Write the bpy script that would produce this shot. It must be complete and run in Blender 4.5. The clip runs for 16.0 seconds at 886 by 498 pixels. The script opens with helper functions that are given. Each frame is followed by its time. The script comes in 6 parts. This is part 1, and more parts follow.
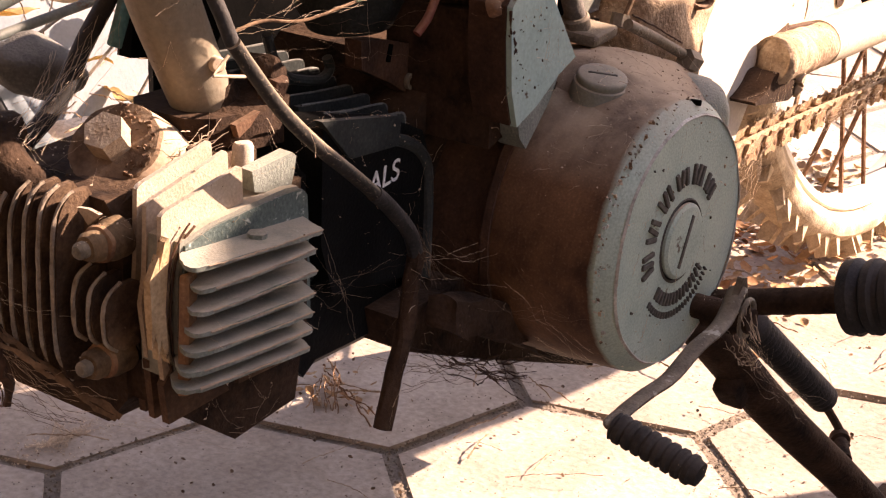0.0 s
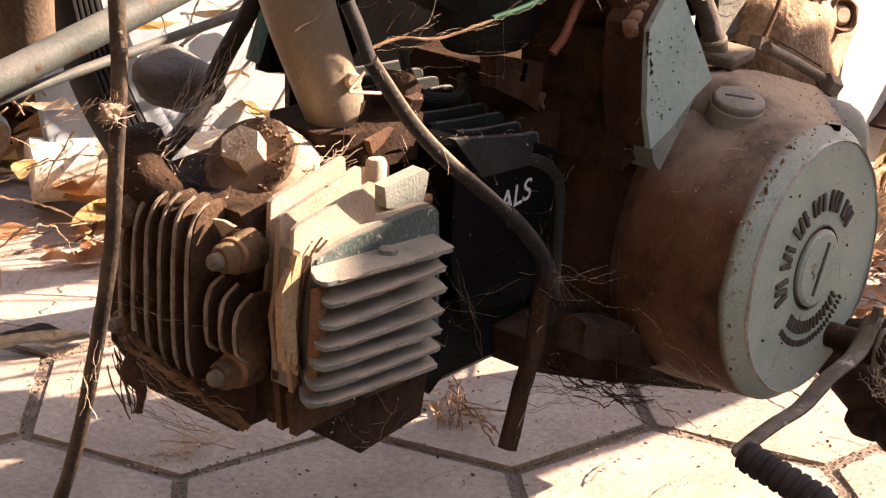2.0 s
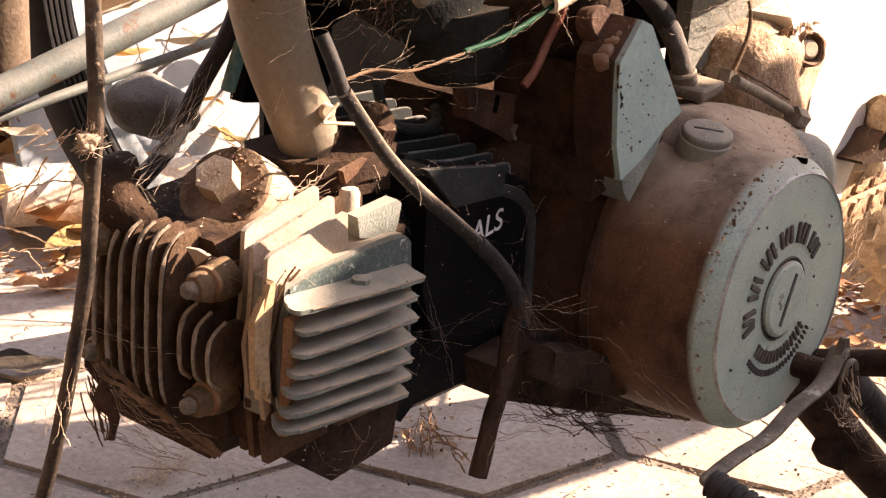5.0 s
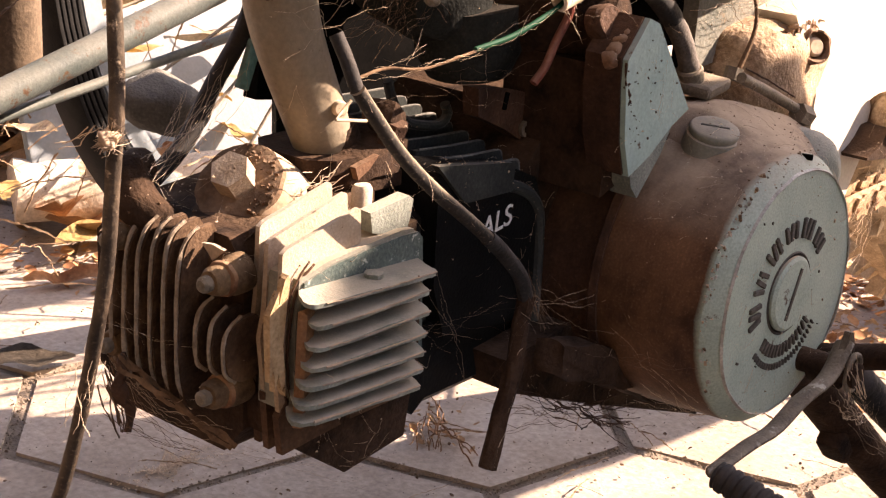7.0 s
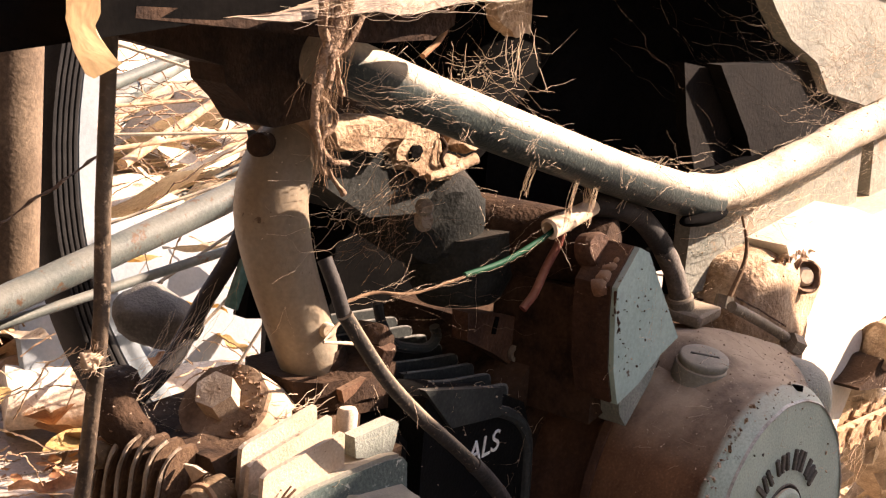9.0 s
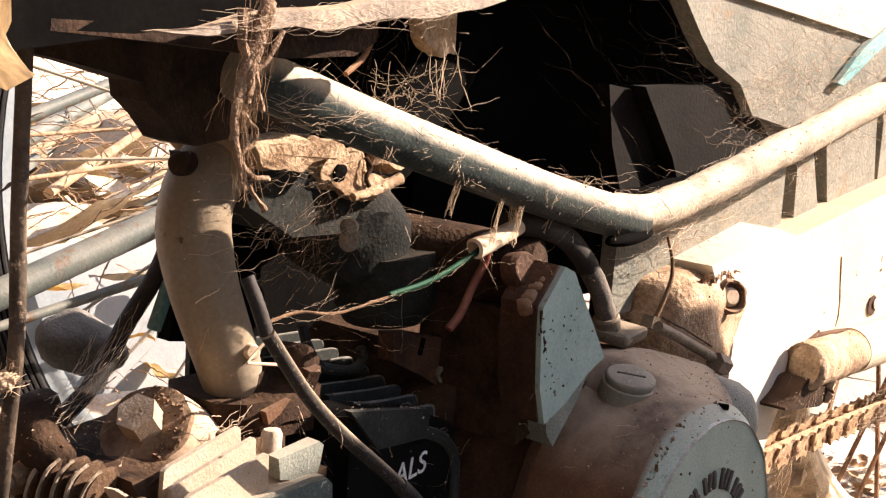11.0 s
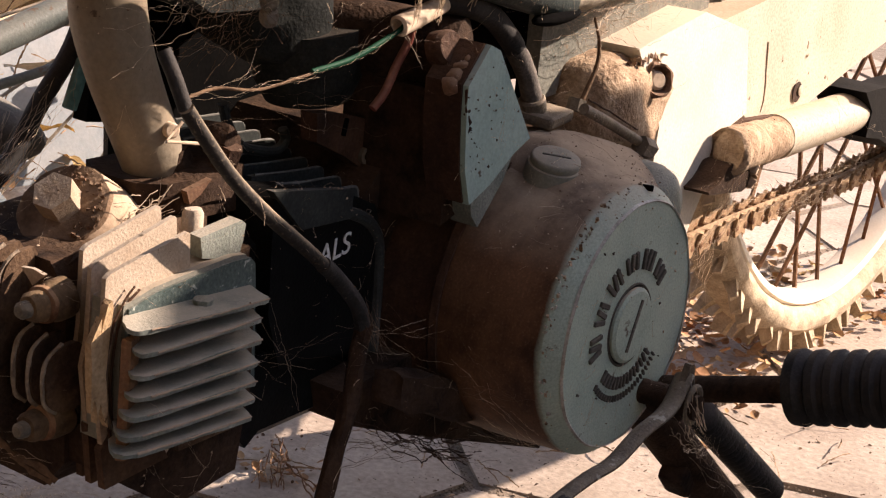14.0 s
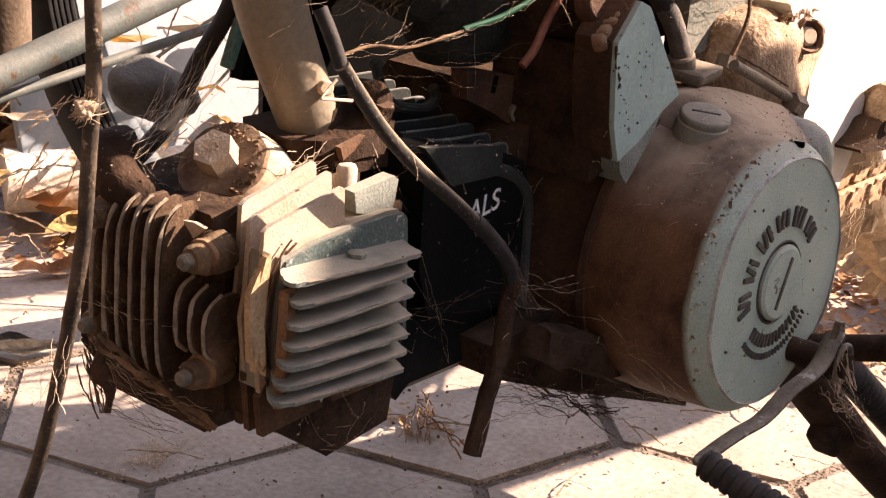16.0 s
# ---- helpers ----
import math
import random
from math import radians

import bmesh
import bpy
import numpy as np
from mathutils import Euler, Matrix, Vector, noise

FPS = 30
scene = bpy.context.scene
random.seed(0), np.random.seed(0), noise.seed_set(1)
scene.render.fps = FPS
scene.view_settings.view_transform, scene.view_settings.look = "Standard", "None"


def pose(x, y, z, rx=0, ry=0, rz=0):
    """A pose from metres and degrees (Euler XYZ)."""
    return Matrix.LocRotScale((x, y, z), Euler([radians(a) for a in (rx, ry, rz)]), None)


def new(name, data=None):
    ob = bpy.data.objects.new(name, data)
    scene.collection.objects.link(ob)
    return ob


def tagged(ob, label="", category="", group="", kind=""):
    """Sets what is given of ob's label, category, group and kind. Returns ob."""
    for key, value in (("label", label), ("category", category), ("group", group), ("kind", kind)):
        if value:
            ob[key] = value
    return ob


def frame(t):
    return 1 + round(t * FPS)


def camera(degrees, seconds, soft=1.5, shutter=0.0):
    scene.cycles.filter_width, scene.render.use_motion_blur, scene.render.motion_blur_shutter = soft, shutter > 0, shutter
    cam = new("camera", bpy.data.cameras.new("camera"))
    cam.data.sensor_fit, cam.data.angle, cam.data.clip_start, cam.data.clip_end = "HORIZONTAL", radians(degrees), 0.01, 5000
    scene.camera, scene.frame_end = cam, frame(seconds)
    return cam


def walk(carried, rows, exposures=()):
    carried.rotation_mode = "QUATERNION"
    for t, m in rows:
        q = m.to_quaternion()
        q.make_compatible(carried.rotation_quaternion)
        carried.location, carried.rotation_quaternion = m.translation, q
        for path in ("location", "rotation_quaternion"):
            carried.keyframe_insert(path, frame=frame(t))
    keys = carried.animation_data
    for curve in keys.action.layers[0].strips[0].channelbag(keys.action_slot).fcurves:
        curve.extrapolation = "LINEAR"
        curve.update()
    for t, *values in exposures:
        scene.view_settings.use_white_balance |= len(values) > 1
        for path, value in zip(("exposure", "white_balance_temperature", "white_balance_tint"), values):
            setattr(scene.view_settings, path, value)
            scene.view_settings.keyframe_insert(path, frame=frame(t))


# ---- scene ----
# ---------------------------------------------------------------- camera
cam = camera(32.0, 16.0, soft=1.25)
PATH = [
    (0, pose(-0.5720, -0.3777, 0.4671, 68.969, -2.434, -53.881)),
    (0.5, pose(-0.5696, -0.3774, 0.4663, 68.425, -2.470, -53.940)),
    (1, pose(-0.5703, -0.3766, 0.4666, 69.228, -1.971, -52.542)),
    (1.5, pose(-0.5722, -0.3772, 0.4673, 69.907, -1.967, -51.016)),
    (2, pose(-0.5718, -0.3758, 0.4668, 69.452, -2.196, -48.962)),
    (2.5, pose(-0.5719, -0.3762, 0.4672, 69.762, -2.047, -48.022)),
    (3, pose(-0.5765, -0.3785, 0.4696, 70.596, -2.368, -47.835)),
    (3.5, pose(-0.5787, -0.3788, 0.4715, 70.852, -2.628, -48.062)),
    (4, pose(-0.5784, -0.3795, 0.4712, 70.858, -2.789, -48.557)),
    (4.5, pose(-0.5765, -0.3789, 0.4708, 70.587, -2.820, -49.366)),
    (5, pose(-0.5757, -0.3793, 0.4702, 70.449, -2.862, -49.797)),
    (5.2, pose(-0.5758, -0.3790, 0.4704, 70.440, -2.888, -49.856)),
    (7.3, pose(-0.5845, -0.3838, 0.4730, 70.282, -2.855, -49.612)),
    (7.5, pose(-0.5838, -0.3843, 0.4711, 70.820, -2.985, -49.293)),
    (8, pose(-0.5816, -0.3812, 0.4739, 73.171, -3.313, -48.566)),
    (8.5, pose(-0.5780, -0.3816, 0.4762, 75.813, -3.787, -48.535)),
    (8.7, pose(-0.5790, -0.3824, 0.4779, 77.078, -3.911, -48.733)),
    (10.8, pose(-0.5769, -0.3859, 0.4739, 79.686, -4.250, -51.365)),
    (11, pose(-0.5755, -0.3853, 0.4732, 79.386, -4.255, -51.832)),
    (11.5, pose(-0.5724, -0.3856, 0.4716, 77.864, -4.248, -52.738)),
    (12, pose(-0.5706, -0.3859, 0.4713, 76.509, -4.917, -54.206)),
    (12.5, pose(-0.5704, -0.3861, 0.4681, 74.887, -4.950, -54.881)),
    (13, pose(-0.5679, -0.3843, 0.4654, 73.485, -4.840, -55.203)),
    (13.5, pose(-0.5693, -0.3853, 0.4649, 73.171, -4.534, -54.892)),
    (14, pose(-0.5701, -0.3826, 0.4637, 72.184, -4.870, -54.540)),
    (14.5, pose(-0.5689, -0.3814, 0.4613, 70.526, -5.073, -54.071)),
    (15, pose(-0.5698, -0.3821, 0.4613, 70.340, -4.752, -52.761)),
    (15.5, pose(-0.5759, -0.3837, 0.4619, 70.098, -3.822, -51.019)),
    (16, pose(-0.5777, -0.3840, 0.4633, 70.404, -3.394, -49.546)),
]
EXPOSURE = [(0.0, 2.12, 8150, 33), (3.0, 2.24, 8150, 28), (5.0, 2.33, 8100, 28), (8.7, 2.24, 7950, 27), (11.0, 1.96, 7400, 22), (12.5, 1.34, 7350, 25), (15.0, 1.42, 7350, 23), (16.0, 2.10, 7750, 28)]
walk(cam, PATH, EXPOSURE)

# ---------------------------------------------------------------- light
SUN_AZ = radians(-35)      # from the rear of the machine, a little to its left
SUN_EL = radians(33)
world = bpy.data.worlds.new("World")
scene.world = world
world.use_nodes = True
wn = world.node_tree
bg = wn.nodes["Background"]
sky = wn.nodes.new("ShaderNodeTexSky")
sky.sky_type = 'NISHITA'
sky.sun_disc = False
sky.sun_elevation = SUN_EL
sky.sun_rotation = math.pi / 2 - SUN_AZ
wn.links.new(sky.outputs[0], bg.inputs[0])
bg.inputs[1].default_value = 0.115
sun_dir = Vector((math.cos(SUN_EL) * math.cos(SUN_AZ), math.cos(SUN_EL) * math.sin(SUN_AZ), math.sin(SUN_EL)))
sun = new("sun", bpy.data.lights.new("sun", 'SUN'))
sun.data.energy = 4.6
sun.data.angle = radians(0.45)
sun.data.color = (1.0, 0.925, 0.83)
sun.rotation_mode = 'QUATERNION'
sun.rotation_quaternion = sun_dir.to_track_quat('Z', 'Y')

# ---------------------------------------------------------------- materials
def material(name, cols, rough=0.7, metal=0.0, scale=40.0, fine=300.0, bump=0.25, dust=0.0, dust_col=(0.42, 0.275, 0.165),
             spots=None, per_object=0.0, spec=0.22, inner=None, up0=-0.15, up1=0.75, grain=1.0, speck=0.35, relief=0.001):
    """Two scales of noise blend the colours; dust settles on faces that look up; spots: (colour, scale, threshold)."""
    m = bpy.data.materials.new(name)
    m.use_nodes = True
    n, l = m.node_tree.nodes, m.node_tree.links
    b = n["Principled BSDF"]
    b.inputs["Metallic"].default_value = metal
    b.inputs["Specular IOR Level"].default_value = spec
    tc = n.new("ShaderNodeTexCoord")
    no = n.new("ShaderNodeTexNoise")
    no.inputs["Scale"].default_value, no.inputs["Detail"].default_value = scale, 6
    no.inputs["Roughness"].default_value = 0.62
    l.new(tc.outputs["Object"], no.inputs["Vector"])
    nf = n.new("ShaderNodeTexNoise")
    nf.inputs["Scale"].default_value, nf.inputs["Detail"].default_value = fine, 4
    l.new(tc.outputs["Object"], nf.inputs["Vector"])
    r = n.new("ShaderNodeValToRGB")
    while len(r.color_ramp.elements) < len(cols):
        r.color_ramp.elements.new(0.5)
    for i, c in enumerate(cols):
        r.color_ramp.elements[i].position = 0.33 + 0.34 * i / max(1, len(cols) - 1)
        r.color_ramp.elements[i].color = (*c, 1)
    l.new(no.outputs[0], r.inputs[0])
    out = r.outputs[0]

    def mix(fac, a, c, mode='MIX'):
        x = n.new("ShaderNodeMix")
        x.data_type, x.blend_type = 'RGBA', mode
        l.new(fac, x.inputs[0]) if hasattr(fac, "links") else setattr(x.inputs[0], "default_value", fac)
        l.new(a, x.inputs[6])
        if hasattr(c, "links"):
            l.new(c, x.inputs[7])
        else:
            x.inputs[7].default_value = (*c, 1)
        return x.outputs[2]

    def ramp(src, lo, hi):
        x = n.new("ShaderNodeMapRange")
        x.inputs[1].default_value, x.inputs[2].default_value = lo, hi
        l.new(src, x.inputs[0])
        return x.outputs[0]

    def math_node(op, a, c):
        x = n.new("ShaderNodeMath")
        x.operation, x.use_clamp = op, True
        for k, v in ((0, a), (1, c)):
            l.new(v, x.inputs[k]) if hasattr(v, "links") else setattr(x.inputs[k], "default_value", v)
        return x.outputs[0]
    if inner:
        # a second set of stains away from the machined face
        cols2, y0, y1 = inner
        r2 = n.new("ShaderNodeValToRGB")
        for i, c in enumerate(cols2):
            r2.color_ramp.elements[i].position = 0.35 + 0.3 * i
            r2.color_ramp.elements[i].color = (*c, 1)
        l.new(no.outputs[0], r2.inputs[0])
        sy = n.new("ShaderNodeSeparateXYZ")
        l.new(tc.outputs["Object"], sy.inputs[0])
        ys = n.new("ShaderNodeMath")
        ys.operation = 'MULTIPLY_ADD'
        ys.inputs[1].default_value = 0.008
        l.new(no.outputs[0], ys.inputs[0])
        l.new(sy.outputs[1], ys.inputs[2])
        out = mix(ramp(ys.outputs[0], y0 + 0.004, y1 + 0.004), out, r2.outputs[0])
    grain_n = ramp(nf.outputs[0], 0.25, 0.75)
    gm = n.new("ShaderNodeMapRange")
    gm.inputs[3].default_value, gm.inputs[4].default_value = 1 - 0.28 * grain, 1 + 0.25 * grain
    l.new(grain_n, gm.inputs[0])
    gc = n.new("ShaderNodeCombineColor")
    for k in range(3):
        l.new(gm.outputs[0], gc.inputs[k])
    out = mix(1.0, out, gc.outputs[0], 'MULTIPLY')
    if per_object:
        oi = n.new("ShaderNodeObjectInfo")
        hs = n.new("ShaderNodeHueSaturation")
        om = n.new("ShaderNodeMapRange")
        om.inputs[3].default_value, om.inputs[4].default_value = 1 - per_object, 1 + per_object
        l.new(oi.outputs["Random"], om.inputs[0])
        l.new(om.outputs[0], hs.inputs["Value"])
        l.new(out, hs.inputs["Color"])
        out = hs.outputs[0]
    if spots:
        col, sc, th = spots
        ns = n.new("ShaderNodeTexNoise")
        ns.inputs["Scale"].default_value, ns.inputs["Detail"].default_value = sc, 5
        ns.inputs["Roughness"].default_value = 0.7
        l.new(tc.outputs["Object"], ns.inputs["Vector"])
        out = mix(ramp(ns.outputs[0], th, th + 0.05), out, col)
    rough_out = None
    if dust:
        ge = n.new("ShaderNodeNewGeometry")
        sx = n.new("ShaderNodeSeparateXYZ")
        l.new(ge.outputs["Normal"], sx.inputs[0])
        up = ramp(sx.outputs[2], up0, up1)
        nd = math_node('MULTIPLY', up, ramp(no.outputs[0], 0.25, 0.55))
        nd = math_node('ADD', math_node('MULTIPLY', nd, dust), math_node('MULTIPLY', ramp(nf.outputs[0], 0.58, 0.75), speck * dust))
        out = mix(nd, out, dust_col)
        rr = n.new("ShaderNodeMapRange")
        rr.inputs[3].default_value, rr.inputs[4].default_value = rough, 0.95
        l.new(nd, rr.inputs[0])
        rough_out = rr.outputs[0]
    l.new(out, b.inputs["Base Color"])
    if rough_out:
        l.new(rough_out, b.inputs["Roughness"])
    else:
        b.inputs["Roughness"].default_value = rough
    bp = n.new("ShaderNodeBump")
    bp.inputs["Strength"].default_value, bp.inputs["Distance"].default_value = bump, relief
    ad = n.new("ShaderNodeMath")
    l.new(nf.outputs[0], ad.inputs[0])
    l.new(no.outputs[0], ad.inputs[1])
    l.new(ad.outputs[0], bp.inputs["Height"])
    l.new(bp.outputs[0], b.inputs["Normal"])
    return m


M_ALU = material("cast_aluminium", [(0.13, 0.152, 0.130), (0.22, 0.235, 0.20)], 0.6, 0.0, 45, 900, 0.4, 0.85, (0.36, 0.32, 0.255), ((0.40, 0.42, 0.38), 190, 0.66), up0=0.2, up1=0.9)
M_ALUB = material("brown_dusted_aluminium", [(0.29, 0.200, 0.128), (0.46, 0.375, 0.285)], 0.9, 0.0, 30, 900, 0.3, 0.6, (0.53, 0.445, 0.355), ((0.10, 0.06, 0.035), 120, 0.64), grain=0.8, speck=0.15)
M_ROOT = material("brown_root", [(0.13, 0.08, 0.05), (0.30, 0.205, 0.135)], 0.95, 0.0, 160, 700, 0.9, relief=0.002)
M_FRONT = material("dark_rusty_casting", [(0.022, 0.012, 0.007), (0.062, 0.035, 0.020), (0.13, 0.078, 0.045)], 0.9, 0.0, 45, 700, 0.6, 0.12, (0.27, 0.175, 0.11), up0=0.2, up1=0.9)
M_COVER = material("dusty_grey_cover", [(0.275, 0.355, 0.298), (0.385, 0.465, 0.38)], 0.6, 0.0, 28, 900, 0.2, 0.95, (0.43, 0.325, 0.225), ((0.09, 0.065, 0.045), 95, 0.64), inner=([(0.040, 0.0165, 0.0080), (0.155, 0.078, 0.039)], -0.0935, -0.0905), up0=0.50, up1=1.0, grain=0.7, speck=0.12)
M_BROWNALU = material("brown_stained_aluminium", [(0.085, 0.040, 0.021), (0.15, 0.08, 0.046), (0.20, 0.13, 0.085)], 0.8, 0.0, 16, 700, 0.3, 0.55, (0.30, 0.2, 0.13), ((0.05, 0.027, 0.016), 140, 0.66))
M_PALE = material("pale_blue_grey_paint", [(0.20, 0.315, 0.29), (0.295, 0.41, 0.375)], 0.6, 0.0, 24, 600, 0.15, 0.3, spots=((0.06, 0.045, 0.03), 130, 0.63), grain=0.45, speck=0.14)
M_BLACK = material("black_engine_paint", [(0.0025, 0.003, 0.0032), (0.007, 0.0075, 0.0075)], 0.5, 0.0, 30, 700, 0.2, 0.05, (0.08, 0.06, 0.045), spec=0.08)
# Pale dust on the tops doubles as the fins' lit upper edges
M_FIN = material("lit_edged_black_fin", [(0.015, 0.0175, 0.0165), (0.036, 0.041, 0.038)], 0.5, 0.0, 30, 700, 0.2, 0.42, (0.16, 0.145, 0.12), spec=0.2, up0=0.5, up1=0.98)
M_GRIME = material("grimy_dark_metal", [(0.014, 0.0088, 0.0065), (0.052, 0.030, 0.0185)], 0.9, 0.0, 60, 500, 0.8, 0.2, (0.15, 0.09, 0.055), spec=0.1)
M_RUST = material("rusty_steel", [(0.09, 0.038, 0.018), (0.22, 0.105, 0.052)], 0.85, 0.1, 80, 700, 0.5, 0.6)
M_STEEL = material("dull_steel", [(0.09, 0.075, 0.056), (0.20, 0.17, 0.13)], 0.6, 0.2, 60, 800, 0.4, 0.45, (0.33, 0.25, 0.17))
M_CREAM = material("dusty_cream_paint", [(0.185, 0.125, 0.068), (0.225, 0.205, 0.160)], 0.5, 0.0, 11, 500, 0.15, 0.3, (0.32, 0.21, 0.12), ((0.07, 0.04, 0.018), 110, 0.655), spec=0.35, grain=0.6, speck=0.1)
M_WHITE = material("dusty_white_paint", [(0.50, 0.42, 0.31), (0.62, 0.54, 0.42)], 0.6, 0.0, 22, 500, 0.2, 0.75, (0.42, 0.29, 0.18), ((0.14, 0.085, 0.05), 90, 0.66), up0=0.3, up1=0.95)
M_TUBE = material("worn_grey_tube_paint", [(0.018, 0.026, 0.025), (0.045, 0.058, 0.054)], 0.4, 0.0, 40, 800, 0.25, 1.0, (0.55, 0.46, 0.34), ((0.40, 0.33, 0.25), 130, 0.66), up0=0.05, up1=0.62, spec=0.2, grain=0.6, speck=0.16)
M_RUBBER = material("black_rubber", [(0.012, 0.012, 0.012), (0.028, 0.026, 0.024)], 0.7, 0.0, 60, 700, 0.3, 0.22, (0.17, 0.13, 0.1))
M_BTYRE = material("black_bicycle_tyre", [(0.006, 0.006, 0.006), (0.014, 0.0135, 0.013)], 0.7, 0.0, 60, 700, 0.2, 0.03, (0.2, 0.17, 0.13), spec=0.12)
M_DUSTBOX = material("tan_caked_dust", [(0.19, 0.118, 0.068), (0.34, 0.235, 0.15), (0.47, 0.35, 0.235)], 0.95, 0.0, 70, 500, 1.0)
# Dusty casting, its colour lowered to stand for shade the sun misses
M_CARB = material("shade_darkened_dusty_casting", [(0.010, 0.0115, 0.0105), (0.026, 0.0275, 0.0245)], 0.75, 0.0, 50, 700, 0.4, 0.15, (0.13, 0.085, 0.055), up0=0.3, up1=0.95, spec=0.1)
M_RUBBERG = material("lit_dusty_grey_rubber", [(0.05, 0.045, 0.04), (0.12, 0.105, 0.09)], 0.85, 0.0, 60, 700, 0.4, 0.4, (0.25, 0.2, 0.16))
M_HOSE = material("dusty_hose", [(0.014, 0.012, 0.010), (0.035, 0.030, 0.025)], 0.7, 0.0, 50, 700, 0.3, 0.8, (0.42, 0.32, 0.21), up0=0.15, up1=0.8)
# Black plastic; the near-black also fills hollows where only shade lies
M_PLASTICSHADE = material("black_plastic_and_hollow_shade", [(0.002, 0.002, 0.002), (0.005, 0.0045, 0.004)], 0.9, 0.0, 30, 500, 0.15, 0.0, spec=0.02)
M_GREYP = material("grey_plastic_panel", [(0.12, 0.128, 0.108), (0.235, 0.225, 0.185)], 0.75, 0.0, 22, 500, 0.4, 0.45, (0.36, 0.28, 0.20), ((0.19, 0.145, 0.10), 55, 0.60))
M_LIP = material("dust_caked_lip", [(0.16, 0.14, 0.12), (0.36, 0.30, 0.24)], 0.9, 0.0, 50, 500, 0.6, 0.6)
M_TYRE = material("dusty_tyre_rubber", [(0.27, 0.205, 0.135), (0.50, 0.40, 0.28)], 0.95, 0.0, 60, 500, 0.6, 0.6, (0.58, 0.46, 0.32), ((0.10, 0.07, 0.04), 90, 0.66))
M_CHAIN = material("rusty_chain", [(0.22, 0.12, 0.06), (0.42, 0.28, 0.16)], 0.9, 0.0, 150, 900, 0.4, 0.6, (0.5, 0.36, 0.23))
M_WEB = material("cobweb_dust", [(0.46, 0.35, 0.245), (0.62, 0.49, 0.36)], 0.95, 0.0, 60, 300, 0.1)
M_DARKWEB = material("sooty_cobweb", [(0.07, 0.045, 0.03), (0.22, 0.15, 0.10)], 0.95, 0.0, 60, 300, 0.1)
M_TWIG = material("dry_twig", [(0.20, 0.12, 0.07), (0.42, 0.29, 0.18)], 0.9, 0.0, 60, 400, 0.4)
M_LEAF = material("dry_leaf", [(0.26, 0.11, 0.05), (0.46, 0.26, 0.13), (0.55, 0.38, 0.18)], 0.8, 0.0, 12, 300, 0.3, per_object=0.3)
M_DRYGREY = material("grey_dry_leaf", [(0.06, 0.048, 0.036), (0.13, 0.105, 0.08)], 0.9, 0.0, 60, 300, 0.8)
M_PAVER = material("concrete_paver", [(0.285, 0.225, 0.175), (0.38, 0.31, 0.245), (0.44, 0.365, 0.295)], 0.95, 0.0, 9, 210, 0.5, spots=((0.19, 0.145, 0.107), 190, 0.65), per_object=0.10, relief=0.0016, grain=0.8)
M_SOIL = material("joint_soil", [(0.15, 0.118, 0.088), (0.27, 0.213, 0.16)], 0.95, 0.0, 60, 500, 0.9)
M_WOOD = material("pale_log_wood", [(0.50, 0.41, 0.31), (0.66, 0.57, 0.46)], 0.85, 0.0, 25, 300, 0.5, spots=((0.2, 0.13, 0.08), 45, 0.62))
# Rust-spotted paint, darkened because the bar's face should lie in shade
M_BIKE = material("grey_white_bicycle_paint", [(0.062, 0.078, 0.073), (0.115, 0.128, 0.116)], 0.5, 0.0, 30, 500, 0.3, 0.2, (0.30, 0.25, 0.18), spots=((0.085, 0.045, 0.025), 62, 0.575), grain=0.5)
M_BROWN = material("brown_plastic_tube", [(0.085, 0.058, 0.038), (0.17, 0.125, 0.085)], 0.7, 0.0, 25, 400, 0.3, 0.2)
M_SHEET = material("pale_blue_sheet", [(0.15, 0.19, 0.21), (0.24, 0.275, 0.29)], 0.6, 0.0, 12, 300, 0.2, 0.25, grain=0.4)
M_WALL = material("pale_plaster", [(0.55, 0.47, 0.37), (0.66, 0.58, 0.48)], 0.9, 0.0, 6, 120, 0.4)
M_GREEN = material("green_wire", [(0.003, 0.030, 0.016), (0.008, 0.055, 0.028)], 0.6, 0, 60, 500, 0.1, spec=0.08, speck=0.05)
M_RED = material("red_wire", [(0.10, 0.022, 0.014), (0.19, 0.055, 0.035)], 0.6, 0, 60, 500, 0.2, 0.3)
M_TEAL = material("teal_plastic", [(0.11, 0.30, 0.31), (0.19, 0.39, 0.39)], 0.6, 0, 30, 500, 0.1, 0.4)
M_LETTER = material("white_marking", [(0.62, 0.62, 0.58), (0.72, 0.72, 0.68)], 0.7, 0, 200, 900, 0.1)
# Grime, with the shadows of the raised marks put into the colour
M_DARKMARK = material("grimy_shaded_relief", [(0.055, 0.05, 0.042), (0.10, 0.09, 0.075)], 0.8, 0, 90, 800, 0.2)
M_FLANGE = material("oily_brown_casting", [(0.026, 0.013, 0.008), (0.085, 0.042, 0.024)], 0.85, 0.0, 35, 600, 0.6, 0.25, (0.14, 0.085, 0.05), ((0.22, 0.15, 0.10), 150, 0.71), up0=0.2)
M_SIDE = material("dark_brown_side", [(0.040, 0.020, 0.011), (0.11, 0.058, 0.032)], 0.85, 0.0, 35, 600, 0.4, 0.3, (0.25, 0.165, 0.10))
M_RIM = material("lit_dusty_fin_rim", [(0.14, 0.105, 0.075), (0.30, 0.24, 0.18)], 0.9, 0.0, 120, 700, 0.5, 0.4, (0.34, 0.26, 0.18))
M_NUT = material("ochre_rusted_nut", [(0.055, 0.032, 0.016), (0.18, 0.112, 0.058)], 0.85, 0.1, 90, 600, 0.5, 0.35, (0.22, 0.155, 0.095), up0=0.2)
